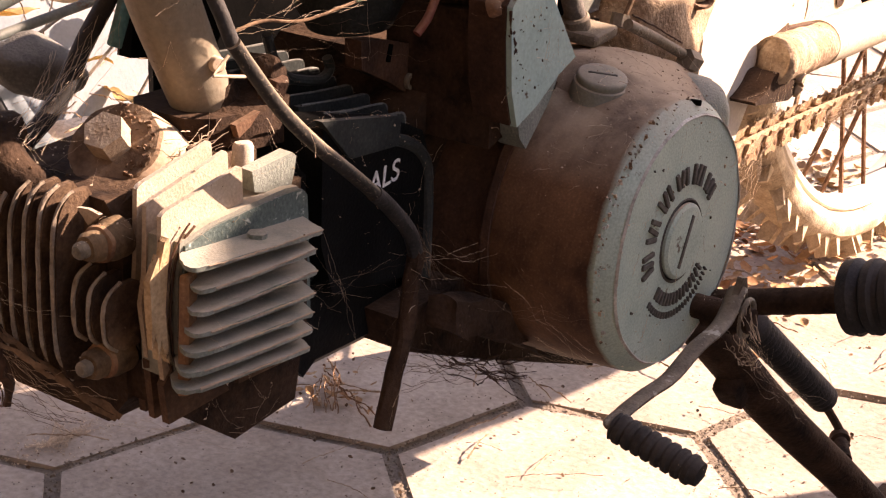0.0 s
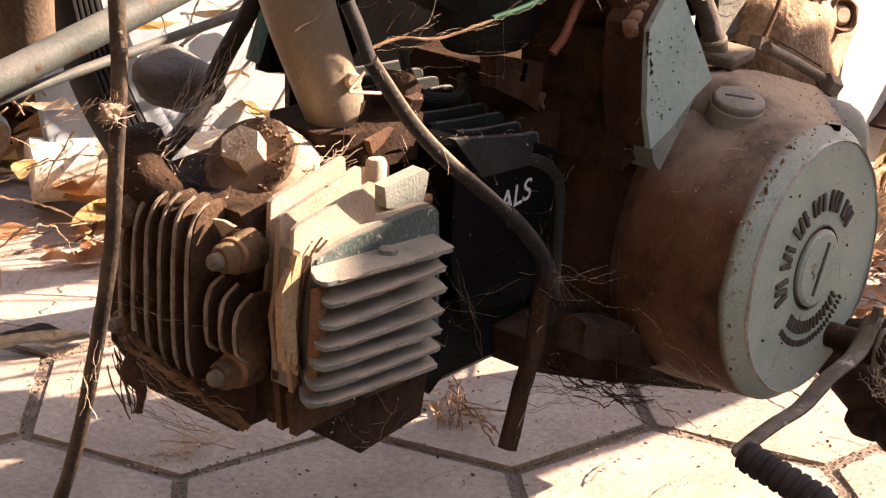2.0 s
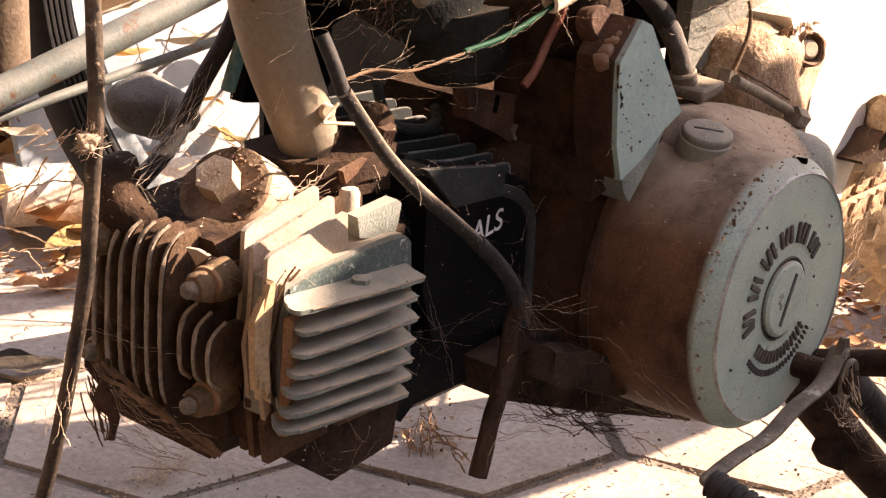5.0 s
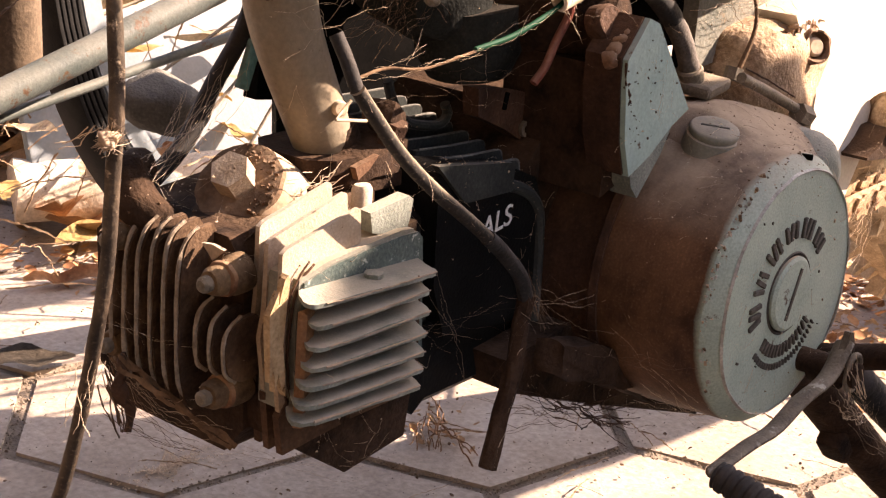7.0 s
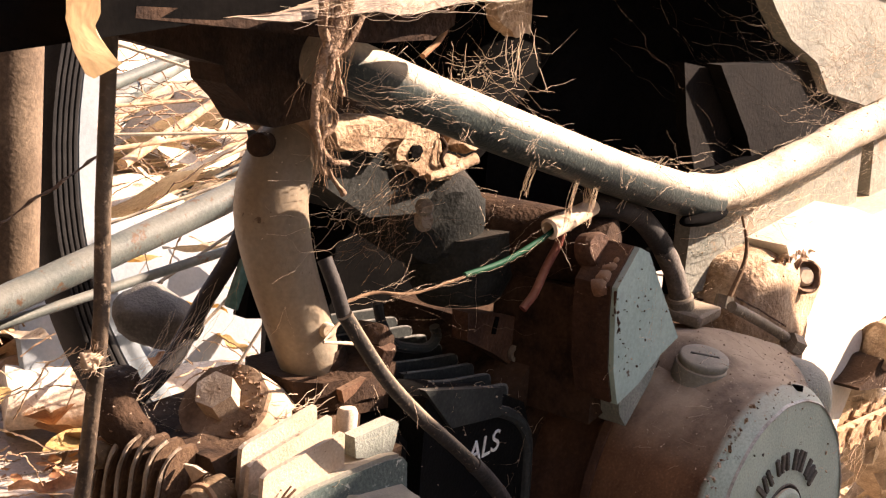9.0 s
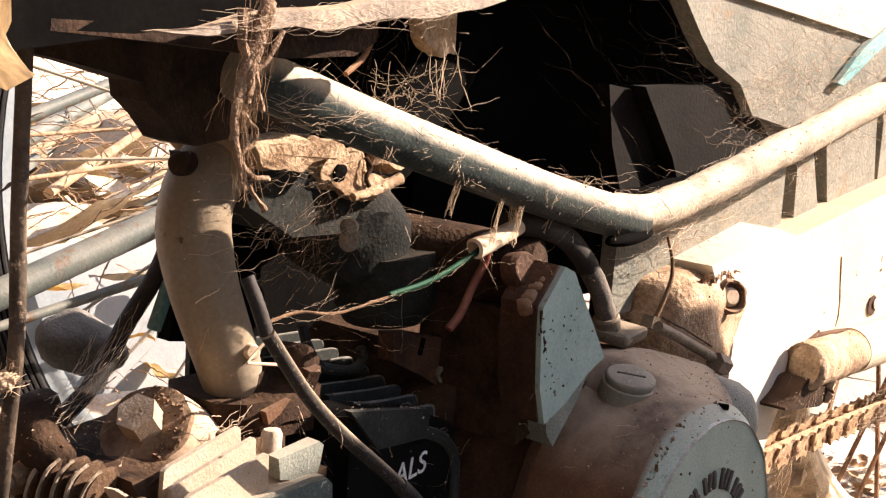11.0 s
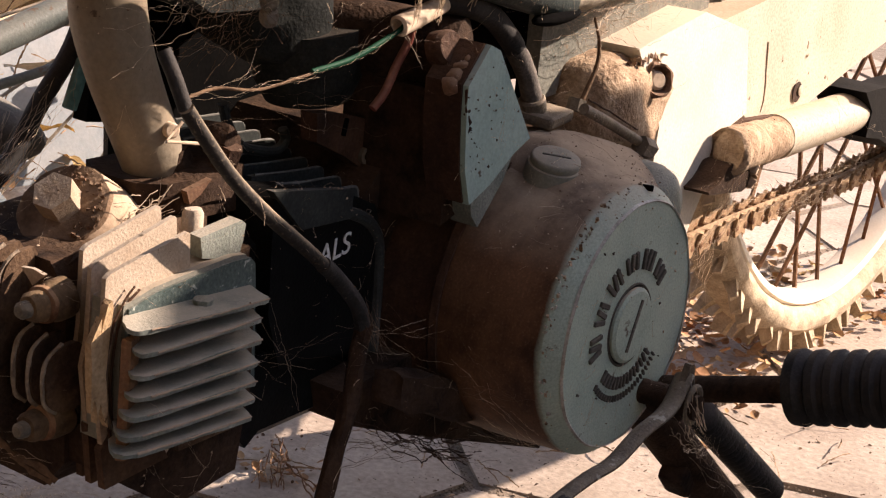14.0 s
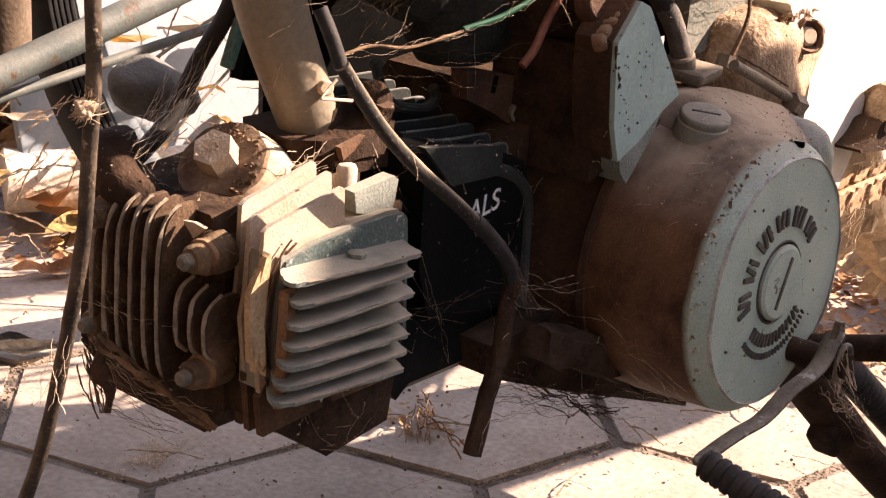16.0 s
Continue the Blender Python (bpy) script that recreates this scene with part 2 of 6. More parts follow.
# Brownish cable; pale flecks and tops stand in for its sunlit edge
M_CABLE = material("lit_flecked_brown_cable", [(0.016, 0.012, 0.009), (0.07, 0.048, 0.032)], 0.75, 0.0, 60, 700, 0.4, 0.5, (0.36, 0.27, 0.18), ((0.34, 0.25, 0.17), 150, 0.62), up0=-0.2, up1=0.5)
M_EDGE = material("lit_black_edge", [(0.075, 0.076, 0.070), (0.18, 0.172, 0.15)], 0.8, 0.0, 120, 700, 0.3)
# Near-black colour makes up for shade that the sun breaks into here
M_INNER = material("shade_dark_inner_plastic", [(0.003, 0.0025, 0.0021), (0.008, 0.0063, 0.005)], 0.85, 0.0, 30, 500, 0.3, 0.02, (0.10, 0.07, 0.05), spec=0.1)
M_GOLD = material("golden_dust_web", [(0.30, 0.185, 0.09), (0.48, 0.34, 0.20)], 0.95, 0.0, 55, 700, 0.5, spots=((0.12, 0.065, 0.03), 160, 0.62))
# Colour of the unseen sheets that block sun and sky
M_BLOCKER = material("dark_blocker_brown", [(0.035, 0.026, 0.018), (0.07, 0.05, 0.035)], 0.9, 0.0, 5, 90, 0.5)
M_WORN = material("bare_worn_metal", [(0.22, 0.20, 0.16), (0.52, 0.50, 0.44)], 0.5, 0.0, 60, 700, 0.3)
M_LEVER = material("worn_brown_steel", [(0.04, 0.028, 0.018), (0.13, 0.10, 0.07)], 0.6, 0.2, 60, 700, 0.6, 0.5, (0.36, 0.29, 0.21), ((0.42, 0.40, 0.33), 110, 0.575), up0=0.2)
M_ARCH = material("chipped_teal_plate", [(0.050, 0.075, 0.070), (0.095, 0.125, 0.114)], 0.6, 0.0, 45, 800, 0.4, 0.3, (0.40, 0.33, 0.25), ((0.40, 0.42, 0.37), 210, 0.60), up0=0.5, up1=1.0)
M_PLATE = material("bright_white_paint", [(0.60, 0.54, 0.44), (0.72, 0.67, 0.57)], 0.6, 0.0, 20, 500, 0.15, 0.6, (0.46, 0.33, 0.21), ((0.3, 0.2, 0.12), 70, 0.69), up0=0.4, up1=0.95, speck=0.05, grain=0.4)
M_DUSTTUBE = material("dust_caked_tube", [(0.22, 0.185, 0.14), (0.46, 0.38, 0.28)], 0.9, 0.0, 45, 600, 0.5, 0.7, (0.58, 0.48, 0.35), ((0.09, 0.08, 0.065), 70, 0.62))
M_STICK = material("dark_dry_stick", [(0.07, 0.04, 0.022), (0.19, 0.115, 0.065)], 0.9, 0.0, 90, 500, 0.5)
M_TAN = material("tan_dusted_casting", [(0.25, 0.168, 0.108), (0.42, 0.31, 0.215)], 0.95, 0.0, 40, 600, 0.22, 0.7, (0.50, 0.38, 0.265), ((0.08, 0.05, 0.03), 110, 0.67), up0=-0.2, up1=0.8)
M_CASE = material("grey_brown_casting", [(0.14, 0.145, 0.12), (0.25, 0.24, 0.195)], 0.75, 0.0, 26, 800, 0.25, 0.6, (0.44, 0.35, 0.255), ((0.09, 0.06, 0.04), 130, 0.66), up0=0.1, up1=0.95, grain=0.5, speck=0.15)
M_CAP = material("brown_crusted_cap", [(0.075, 0.043, 0.026), (0.19, 0.12, 0.072)], 0.95, 0.0, 55, 600, 0.5, 0.45, (0.34, 0.24, 0.16), up0=0.25, up1=0.9, speck=0.1)
M_YLEAF = material("yellow_dry_leaf", [(0.46, 0.29, 0.11), (0.62, 0.45, 0.20)], 0.8, 0.0, 14, 300, 0.3, per_object=0.2)
M_PLEAF = material("pale_dry_leaf", [(0.44, 0.34, 0.23), (0.66, 0.55, 0.40)], 0.85, 0.0, 18, 300, 0.3, per_object=0.25, spots=((0.3, 0.2, 0.12), 60, 0.62))
M_PEDAL = material("dusty_pedal_rubber", [(0.055, 0.053, 0.047), (0.12, 0.114, 0.10)], 0.9, 0.0, 40, 600, 0.7, 0.5, (0.22, 0.20, 0.165))

# ---------------------------------------------------------------- mesh helpers
Z0 = 0.065   # the paving lies this far above the datum that the machine was set out from


def thing(name, x, y, z, label, category, group="", kind=""):
    e = new(name)
    e.location = (x, y, z)
    e.empty_display_size = 0.05
    bpy.context.view_layer.update()
    return tagged(e, label, category, group, kind)


def part(name, bm, mat_, parent=None, label="", smooth=35, drop=True):
    """Links a bmesh as one mesh object under a thing or a part."""
    if drop:
        bmesh.ops.translate(bm, vec=(0, 0, -Z0), verts=bm.verts)
    bmesh.ops.recalc_face_normals(bm, faces=bm.faces)
    me = bpy.data.meshes.new(name)
    bm.to_mesh(me)
    bm.free()
    me.materials.append(mat_)
    for p in me.polygons:
        p.use_smooth = True
    if smooth:
        me.set_sharp_from_angle(angle=radians(smooth))
    ob = new(name, me)
    if parent:
        ob.parent = parent
        top = parent
        while top.parent:
            top = top.parent
        ob.matrix_parent_inverse = Matrix.Translation(top.location).inverted() if parent is top else Matrix()
    return tagged(ob, label) if label else ob


def spline(pts, n=8):
    """A smooth line through points (Catmull-Rom)."""
    p = [Vector(q) for q in pts]
    p = [2 * p[0] - p[1]] + p + [2 * p[-1] - p[-2]]
    out = []
    for i in range(1, len(p) - 2):
        for k in range(n):
            t = k / n
            out.append(0.5 * ((2 * p[i]) + (p[i + 1] - p[i - 1]) * t + (2 * p[i - 1] - 5 * p[i] + 4 * p[i + 1] - p[i + 2]) * t * t
                              + (-p[i - 1] + 3 * p[i] - 3 * p[i + 1] + p[i + 2]) * t ** 3))
    return out + [p[-2]]


def sweep(bm, line, r, seg=12, caps=True, wob=0.0, flat=1.0):
    """A tube along a line; r: one radius, or a function of 0..1."""
    rings, up = [], Vector((0.13, 0.27, 0.95)).normalized()
    n = len(line)
    for i, p in enumerate(line):
        d = (Vector(line[min(i + 1, n - 1)]) - Vector(line[max(i - 1, 0)])).normalized()
        a = up.cross(d)
        if a.length < 1e-3:
            a = Vector((1, 0, 0)).cross(d)
        a.normalize()
        b = d.cross(a)
        rr = r(i / (n - 1)) if callable(r) else r
        ring = []
        for k in range(seg):
            t = 2 * math.pi * k / seg
            q = 1 + (wob * noise.noise(Vector(p) * 90 + Vector((k, 0, 0))) if wob else 0)
            ring.append(bm.verts.new(Vector(p) + (a * math.cos(t) + b * math.sin(t) * flat) * rr * q))
        rings.append(ring)
    for u, v in zip(rings, rings[1:]):
        for k in range(seg):
            bm.faces.new((u[k], u[(k + 1) % seg], v[(k + 1) % seg], v[k]))
    if caps:
        bm.faces.new(rings[0][::-1])
        bm.faces.new(rings[-1])
    return bm


def tube(pts, r, seg=12, n=8, wob=0.0, flat=1.0):
    return sweep(bmesh.new(), spline(pts, n) if n > 1 else [Vector(p) for p in pts], r, seg, True, wob, flat)


def lathe(profile, origin, axis, seg=48, loop=False):
    """profile: (distance along axis, radius)."""
    bm = bmesh.new()
    ax = Vector(axis).normalized()
    a = ax.orthogonal().normalized()
    b = ax.cross(a)
    rings = []
    for h, r in profile:
        c = Vector(origin) + ax * h
        rings.append([bm.verts.new(c + (a * math.cos(2 * math.pi * k / seg) + b * math.sin(2 * math.pi * k / seg)) * max(r, 1e-5)) for k in range(seg)])
    for u, v in zip(rings, rings[1:]):
        for k in range(seg):
            bm.faces.new((u[k], u[(k + 1) % seg], v[(k + 1) % seg], v[k]))
    if loop:
        for k in range(seg):
            bm.faces.new((rings[-1][k], rings[-1][(k + 1) % seg], rings[0][(k + 1) % seg], rings[0][k]))
        return bm
    bm.faces.new(rings[0][::-1])
    bm.faces.new(rings[-1])
    return bm


def bevel(bm, w, seg=2, ang=30):
    if w > 0:
        es = [e for e in bm.edges if len(e.link_faces) == 2 and e.calc_face_angle(0) > radians(ang)]
        bmesh.ops.bevel(bm, geom=es, offset=w, segments=seg, profile=0.6, affect='EDGES', clamp_overlap=True)
    return bm


def prism(outline, axis, a, b, bev=0.001, seg=2, bm=None):
    """An outline in the plane across the axis ('x': y,z; 'y': x,z; 'z': x,y), from a to b along it."""
    own = bm is None
    bm = bm or bmesh.new()
    f = {'x': lambda u, v, w: (w, u, v), 'y': lambda u, v, w: (u, w, v), 'z': lambda u, v, w: (u, v, w)}[axis]
    lo = [bm.verts.new(f(u, v, a)) for u, v in outline]
    hi = [bm.verts.new(f(u, v, b)) for u, v in outline]
    bm.faces.new(lo[::-1])
    bm.faces.new(hi)
    n = len(lo)
    for k in range(n):
        bm.faces.new((lo[k], lo[(k + 1) % n], hi[(k + 1) % n], hi[k]))
    return bevel(bm, bev, seg) if own else bm


def rounded(outline, times=2):
    """The outline with its corners cut again and again into curves."""
    for _ in range(times):
        out = []
        for a, b in zip(outline, outline[1:] + outline[:1]):
            out += [(a[0] * 0.8 + b[0] * 0.2, a[1] * 0.8 + b[1] * 0.2), (a[0] * 0.2 + b[0] * 0.8, a[1] * 0.2 + b[1] * 0.8)]
        outline = out
    return outline


def box(c, s, rot=(0, 0, 0), bev=0.001, seg=2):
    bm = bmesh.new()
    bmesh.ops.create_cube(bm, size=1, matrix=Matrix.Diagonal((*s, 1)))
    bevel(bm, bev, seg)
    bmesh.ops.transform(bm, matrix=pose(*c, *rot), verts=bm.verts)
    return bm


def roughen(bm, amp, scale, cuts=0):
    if cuts:
        bmesh.ops.subdivide_edges(bm, edges=bm.edges[:], cuts=cuts, use_grid_fill=True)
    for v in bm.verts:
        v.co += Vector([noise.noise(v.co * scale + Vector((7 * k, 0, 0))) for k in range(3)]) * amp
    return bm


def hexnut(o, axis, r, h, bev=0.0006):
    bm = lathe([(0, r), (h, r)], o, axis, 6)
    return bevel(bm, bev)

# ---------------------------------------------------------------- ground
def hex_centres():
    s, a0 = 0.118, radians(-13)
    c0 = Vector((0.113, 0.139))
    u = Vector((math.cos(a0 + radians(60)), math.sin(a0 + radians(60)))) * s
    v = Vector((math.cos(a0), math.sin(a0))) * s
    first = c0 + u
    w3 = math.sqrt(3) * s
    p = Vector((math.cos(a0 + radians(30)), math.sin(a0 + radians(30)))) * w3
    q = Vector((math.cos(a0 + radians(90)), math.sin(a0 + radians(90)))) * w3
    return first, p, q, s, a0


soil = bmesh.new()
bmesh.ops.create_grid(soil, x_segments=120, y_segments=120, size=3.0)
for vv in soil.verts:
    vv.co.z = -0.0025 + 0.003 * noise.noise(vv.co * 25) + 0.003 * noise.noise(vv.co * 70)
rim = [e for e in soil.edges if e.is_boundary]
ext = bmesh.ops.extrude_edge_only(soil, edges=rim)["geom"]
for g in ext:
    if isinstance(g, bmesh.types.BMVert):
        g.co.x *= 60
        g.co.y *= 60
        g.co.z = -0.01
ground = part("ground", soil, M_SOIL, None, drop=False)
tagged(ground, "dusty brown soil showing in the joints of the paving", "ground", kind="structure")


# ---------------------------------------------------------------- motorcycle
bike = thing("motorcycle", 0, 0.02, 0, "old dust-covered motorcycle with cobwebbed engine parked on paving", "motorcycle")
C = 0.300

# left crankcase cover
prof = [(0.0, 0.0), (0.0, 0.0548), (0.0006, 0.0556), (0.0062, 0.0606), (0.0072, 0.0612), (0.012, 0.0616), (0.04, 0.0636), (0.056, 0.0645), (0.0575, 0.0640)]
cover = part("crankcase_cover", lathe(prof, (0, -0.100, C), (0, 1, 0), 72), M_COVER, bike, "grey left crankcase cover with rust-brown dusty sides", smooth=16)
we = lathe([(-0.0004, 0.0546), (-0.0007, 0.0551), (0.0004, 0.0558), (0.0006, 0.0553)], (0, -0.100, C), (0, 1, 0), 96, True)
part("worn_edge", roughen(we, 0.0007, 70), M_WORN, cover, "bare worn edge")
part("inspection_cap", lathe([(-0.003, 0.0), (-0.003, 0.0155), (-0.0018, 0.0170), (0.004, 0.0172)], (0, -0.0995, C), (0, 1, 0), 48), M_COVER, cover)
part("slot", box((0, -0.1026, C), (0.0020, 0.001, 0.024), (0, 24, 0), 0.0002), M_DARKMARK, cover)
part("cap_ring", lathe([(-0.0006, 0.0178), (-0.0012, 0.0184), (-0.0006, 0.0190)], (0, -0.0995, C), (0, 1, 0), 48), M_DARKMARK, cover)

# raised marks round the cap: plain bars in two arcs, dark for grime and relief shadows
def arc_bars(name, n, a0, a1, r, w, h, tilt=0.0):
    for i in range(n):
        a = radians(a0 + (a1 - a0) * i / max(1, n - 1))
        x, z = r * math.cos(a), r * math.sin(a)
        b = box((x, -0.1004, C + z), (w, 0.0016, h), (0, 90 - math.degrees(a) + tilt * (1 if i % 2 else -1), 0), 0.0003, 1)
        part(name, b, M_DARKMARK, cover)


for k in range(6):
    mid = 186 - 29.0 * k
    arc_bars("raised_mark", 3, mid + 7.5, mid - 7.5, 0.0296, 0.0023, 0.0092 - 0.001 * (k % 2), 7)
arc_bars("raised_mark", 15, 226, 318, 0.0264, 0.0016, 0.0058, 6)
arc_bars("raised_mark", 24, 222, 322, 0.0335, 0.0010, 0.0030, 4)
nb = box((0.010, -0.0955, C + 0.0590), (0.0018, 0.005, 0.0026), (0, 0, 20), 0.0005)
part("notch", nb, M_PLASTICSHADE, cover)
# a small chip of pale metal and a few grains stuck to the face
rs = random.Random(8)
for i in range(14):
    a, q = rs.uniform(0, 6.28), 0.053 * math.sqrt(rs.random())
    s = rs.uniform(0.0004, 0.0012)
    part("dirt_grain", roughen(box((q * math.cos(a), -0.1003, C + q * math.sin(a)), (s * 1.6, 0.0007, s), (0, rs.uniform(0, 90), 0), 0.0001, 1), 0.0003, 900), M_WEB if i % 3 == 0 else M_DARKMARK, cover)

for i in range(150):
    a = radians(rs.choice([rs.gauss(150, 16), rs.uniform(70, 215)]))
    q, yy = rs.uniform(0.0590, 0.0618), rs.uniform(-0.0955, -0.0925)
    s = rs.uniform(0.0002, 0.0011)
    part("crust_flake", roughen(box((q * math.cos(a), yy, C + q * math.sin(a)), (s * 1.5, s, s), (rs.uniform(0, 90), rs.uniform(0, 90), 0), 0), 0.0006, 600), (M_CAP, M_TAN, M_WORN)[i % 3], cover)

# timing plug on top of the cover
boss = part("plug_boss", lathe([(-0.002, 0.0200), (0.003, 0.0162), (0.008, 0.0138), (0.014, 0.0124), (0.020, 0.0119), (0.0212, 0.0116), (0.0216, 0.0104)], (-0.012, -0.058, C + 0.0455), (-0.12, -0.22, 1), 48), M_CASE, bike, smooth=50)
part("timing_plug", lathe([(0.019, 0.0092), (0.0212, 0.0097), (0.0214, 0.0106), (0.0232, 0.0110), (0.0246, 0.0107), (0.0252, 0.0098), (0.0254, 0.0)], (-0.012, -0.058, C + 0.0455), (-0.12, -0.22, 1), 48), M_CASE, boss, smooth=50)
pn = Vector((-0.12, -0.22, 1)).normalized()
px_ = (Vector((0.57, -0.82, 0)) - pn * pn.dot(Vector((0.57, -0.82, 0)))).normalized()
py_ = pn.cross(px_)
sb = bmesh.new()
pc = Vector((-0.012, -0.058, C + 0.0455)) + pn * 0.0254
for sx, sy, sz in [(a, b, c) for a in (-1, 1) for b in (-1, 1) for c in (-1, 1)]:
    sb.verts.new(pc + px_ * (0.0062 * sx) + py_ * (0.0005 * sy) + pn * (0.0003 * sz))
bmesh.ops.convex_hull(sb, input=sb.verts)
part("slot", sb, M_DARKMARK, boss)

part("cover_flange", roughen(lathe([(0.056, 0.060), (0.0565, 0.0655), (0.060, 0.066), (0.062, 0.0648), (0.075, 0.0655), (0.105, 0.0672)], (0, -0.100, C), (0, 1, 0), 72), 0.0006, 80), M_FLANGE, bike, "oily brown crankcase flange")

# crankcase behind the cover
case_o = [(-0.085, 0.262), (-0.088, 0.345), (-0.06, 0.372), (0.0, 0.378), (0.07, 0.372), (0.14, 0.350), (0.165, 0.31), (0.15, 0.24), (0.09, 0.215), (0.02, 0.222), (-0.05, 0.240)]
case = part("crankcase", prism(case_o, 'y', -0.012, 0.10, 0.008, 3), M_GRIME, bike, "grimy dark crankcase half")
part("rear_casting", roughen(prism([(0.150, 0.300), (0.262, 0.292), (0.275, 0.215), (0.245, 0.165), (0.150, 0.175)], 'y', 0.020, 0.095, 0.006, 2), 0.002, 40), M_GRIME, case)
part("sump", prism([(-0.108, 0.278), (-0.03, 0.285), (0.06, 0.240), (0.066, 0.212), (0.058, 0.1975), (-0.0574, 0.2425), (-0.104, 0.262)], 'y', -0.030, 0.09, 0.006, 2), M_GRIME, case)
# the rear cover runs in one smooth skin from the round cover's rim to the case joint
back_o = [(-0.0085, 0.3736), (0.0075, 0.3730), (0.0262, 0.3716), (0.0533, 0.3640), (0.0825, 0.3550), (0.1017, 0.3463), (0.1150, 0.3250), (0.1150, 0.2950)]
rc = bmesh.new()
for k in range(33):
    a = radians(-15 + 4.6 * k)
    rc.verts.new((0.0598 * math.cos(a), -0.0900, C + 0.0598 * math.sin(a)))
for x, z in back_o:
    for y, d in ((-0.0475, 0.0), (-0.0450, 0.0008), (-0.0425, 0.0022), (-0.012, 0.004)):
        rc.verts.new((x, y, z - d))
bmesh.ops.convex_hull(rc, input=rc.verts)
part("rear_cover", rc, M_COVER, case, "grey-brown rear crankcase cover under settled dust", smooth=32)
part("sprocket_bump", lathe([(0, 0.0), (0.0, 0.009), (0.0022, 0.0150), (0.006, 0.0190), (0.012, 0.0212), (0.05, 0.022)], (0.079, -0.074, 0.3295), (0.1, 1, 0), 48), M_ALU, case, smooth=60)
part("skid_edge", roughen(prism([(-0.1008, 0.2892), (-0.0762, 0.2832), (-0.0393, 0.2643), (0.0060, 0.2350), (0.0058, 0.2270), (-0.0158, 0.2349), (-0.0598, 0.2574), (-0.0990, 0.2762)], 'y', -0.052, -0.040, 0), 0.0060, 70, 6), M_GRIME, case, "oily brown lower edge of the case")
for i, (x, z) in enumerate([(0.055, 0.3735), (0.082, 0.364), (0.106, 0.352)]):
    part("case_bolt", hexnut((x, -0.030, z), (0.35, 0, 1), 0.0045, 0.006), M_STEEL, case)
part("gasket_strip", tube([(0.037, -0.045, 0.3800), (0.0628, -0.045, 0.3698), (0.0949, -0.045, 0.3560)], 0.0026, 12), M_STEEL, case)
part("strip_end", roughen(hexnut((0.0935, -0.047, 0.3545), (0.9, -0.2, -0.35), 0.0055, 0.008), 0.0004, 200), M_STEEL, case)
part("joint_gap", roughen(tube([(0.046, -0.042, 0.3825), (0.068, -0.042, 0.3738), (0.098, -0.042, 0.3608)], 0.0005, 8), 0.0004, 200), M_SIDE, case)

# triangular starter housing
tri_o = [(-0.0762, 0.4062), (-0.0683, 0.4148), (-0.0628, 0.4212), (-0.0554, 0.4182), (-0.0261, 0.3781), (-0.0385, 0.3727), (-0.0539, 0.3626), (-0.0682, 0.3564), (-0.0735, 0.372), (-0.0758, 0.3934)]
tri = part("starter_housing", prism(tri_o, 'y', -0.056, -0.048, 0.0034, 5), M_PALE, bike, "pale blue-grey cast face with chipped paint")
part("housing_body", roughen(prism([(x - 0.0012, z + 0.0005) for x, z in tri_o], 'y', -0.0535, -0.036, 0.0050, 5), 0.0004, 90), M_FLANGE, tri, "rust-brown dusty side of the housing")
part("housing_fillet", prism([(-0.0228, 0.3771), (-0.0342, 0.3711), (-0.0400, 0.3610), (-0.0560, 0.3440), (-0.0615, 0.3500), (-0.0635, 0.3590), (-0.0507, 0.3680)], 'y', -0.0532, -0.040, 0.0024, 3), M_ALU, tri)
chips = random.Random(19)
for _ in range(30):
    cx, cz, cs = chips.uniform(-0.072, -0.042), chips.uniform(0.368, 0.412), chips.uniform(0.0002, 0.0006)
    if cx < -0.062 + 0.9 * (0.414 - cz):
        part("paint_chip", roughen(box((cx, -0.0560, cz), (cs * 1.5, 0.0005, cs), (0, chips.uniform(0, 90), 0), 0), 0.0005, 900), M_FLANGE, tri)
for cx, cz, cs in [(-0.0760, 0.4030, 0.0012), (-0.0758, 0.4005, 0.0016), (-0.0755, 0.3980, 0.0012), (-0.0750, 0.3955, 0.0019), (-0.0743, 0.3930, 0.0022), (-0.0737, 0.3905, 0.0022), (-0.0731, 0.3882, 0.0014)]:
    part("paint_chip", roughen(box((cx, -0.0553, cz), (cs, 0.0012, 0.0040), (0, chips.uniform(-15, 25), -25), 0.0004, 1), 0.0014, 350), M_FLANGE, tri)
for cx, cz, cs in [(-0.0775, 0.4065, 0.0042), (-0.0745, 0.4092, 0.0044), (-0.0708, 0.4125, 0.0038), (-0.0680, 0.4150, 0.0030)]:
    part("dust_crust", roughen(lathe([(0, 0.0), (0.0, cs * 0.45), (0.0012, cs * 0.75), (0.005, cs * 0.85)], (cx, -0.0515, cz), (0.15, 1, -0.4), 18), 0.0009, 300), M_BROWNALU, tri, smooth=70)
part("housing_root", prism([(-0.070, 0.345), (-0.070, 0.400), (-0.04, 0.40), (-0.02, 0.36)], 'y', -0.044, 0.01, 0.003, 2), M_GRIME, tri)
part("starter_motor", lathe([(0, 0.0), (0.0, 0.012), (0.002, 0.0165), (0.03, 0.0175), (0.085, 0.0175), (0.09, 0.012)], (-0.046, -0.033, 0.410), (-0.35, 0.95, 0.05), 32), M_GRIME, tri)
part("housing_lug", roughen(lathe([(0, 0.0075), (0.006, 0.0075), (0.008, 0.0062), (0.0082, 0.0)], (-0.0675, -0.034, 0.4160), (-0.15, -0.9, 0.30), 28), 0.0005, 120), M_FLANGE, tri, "dark brown rounded lug")

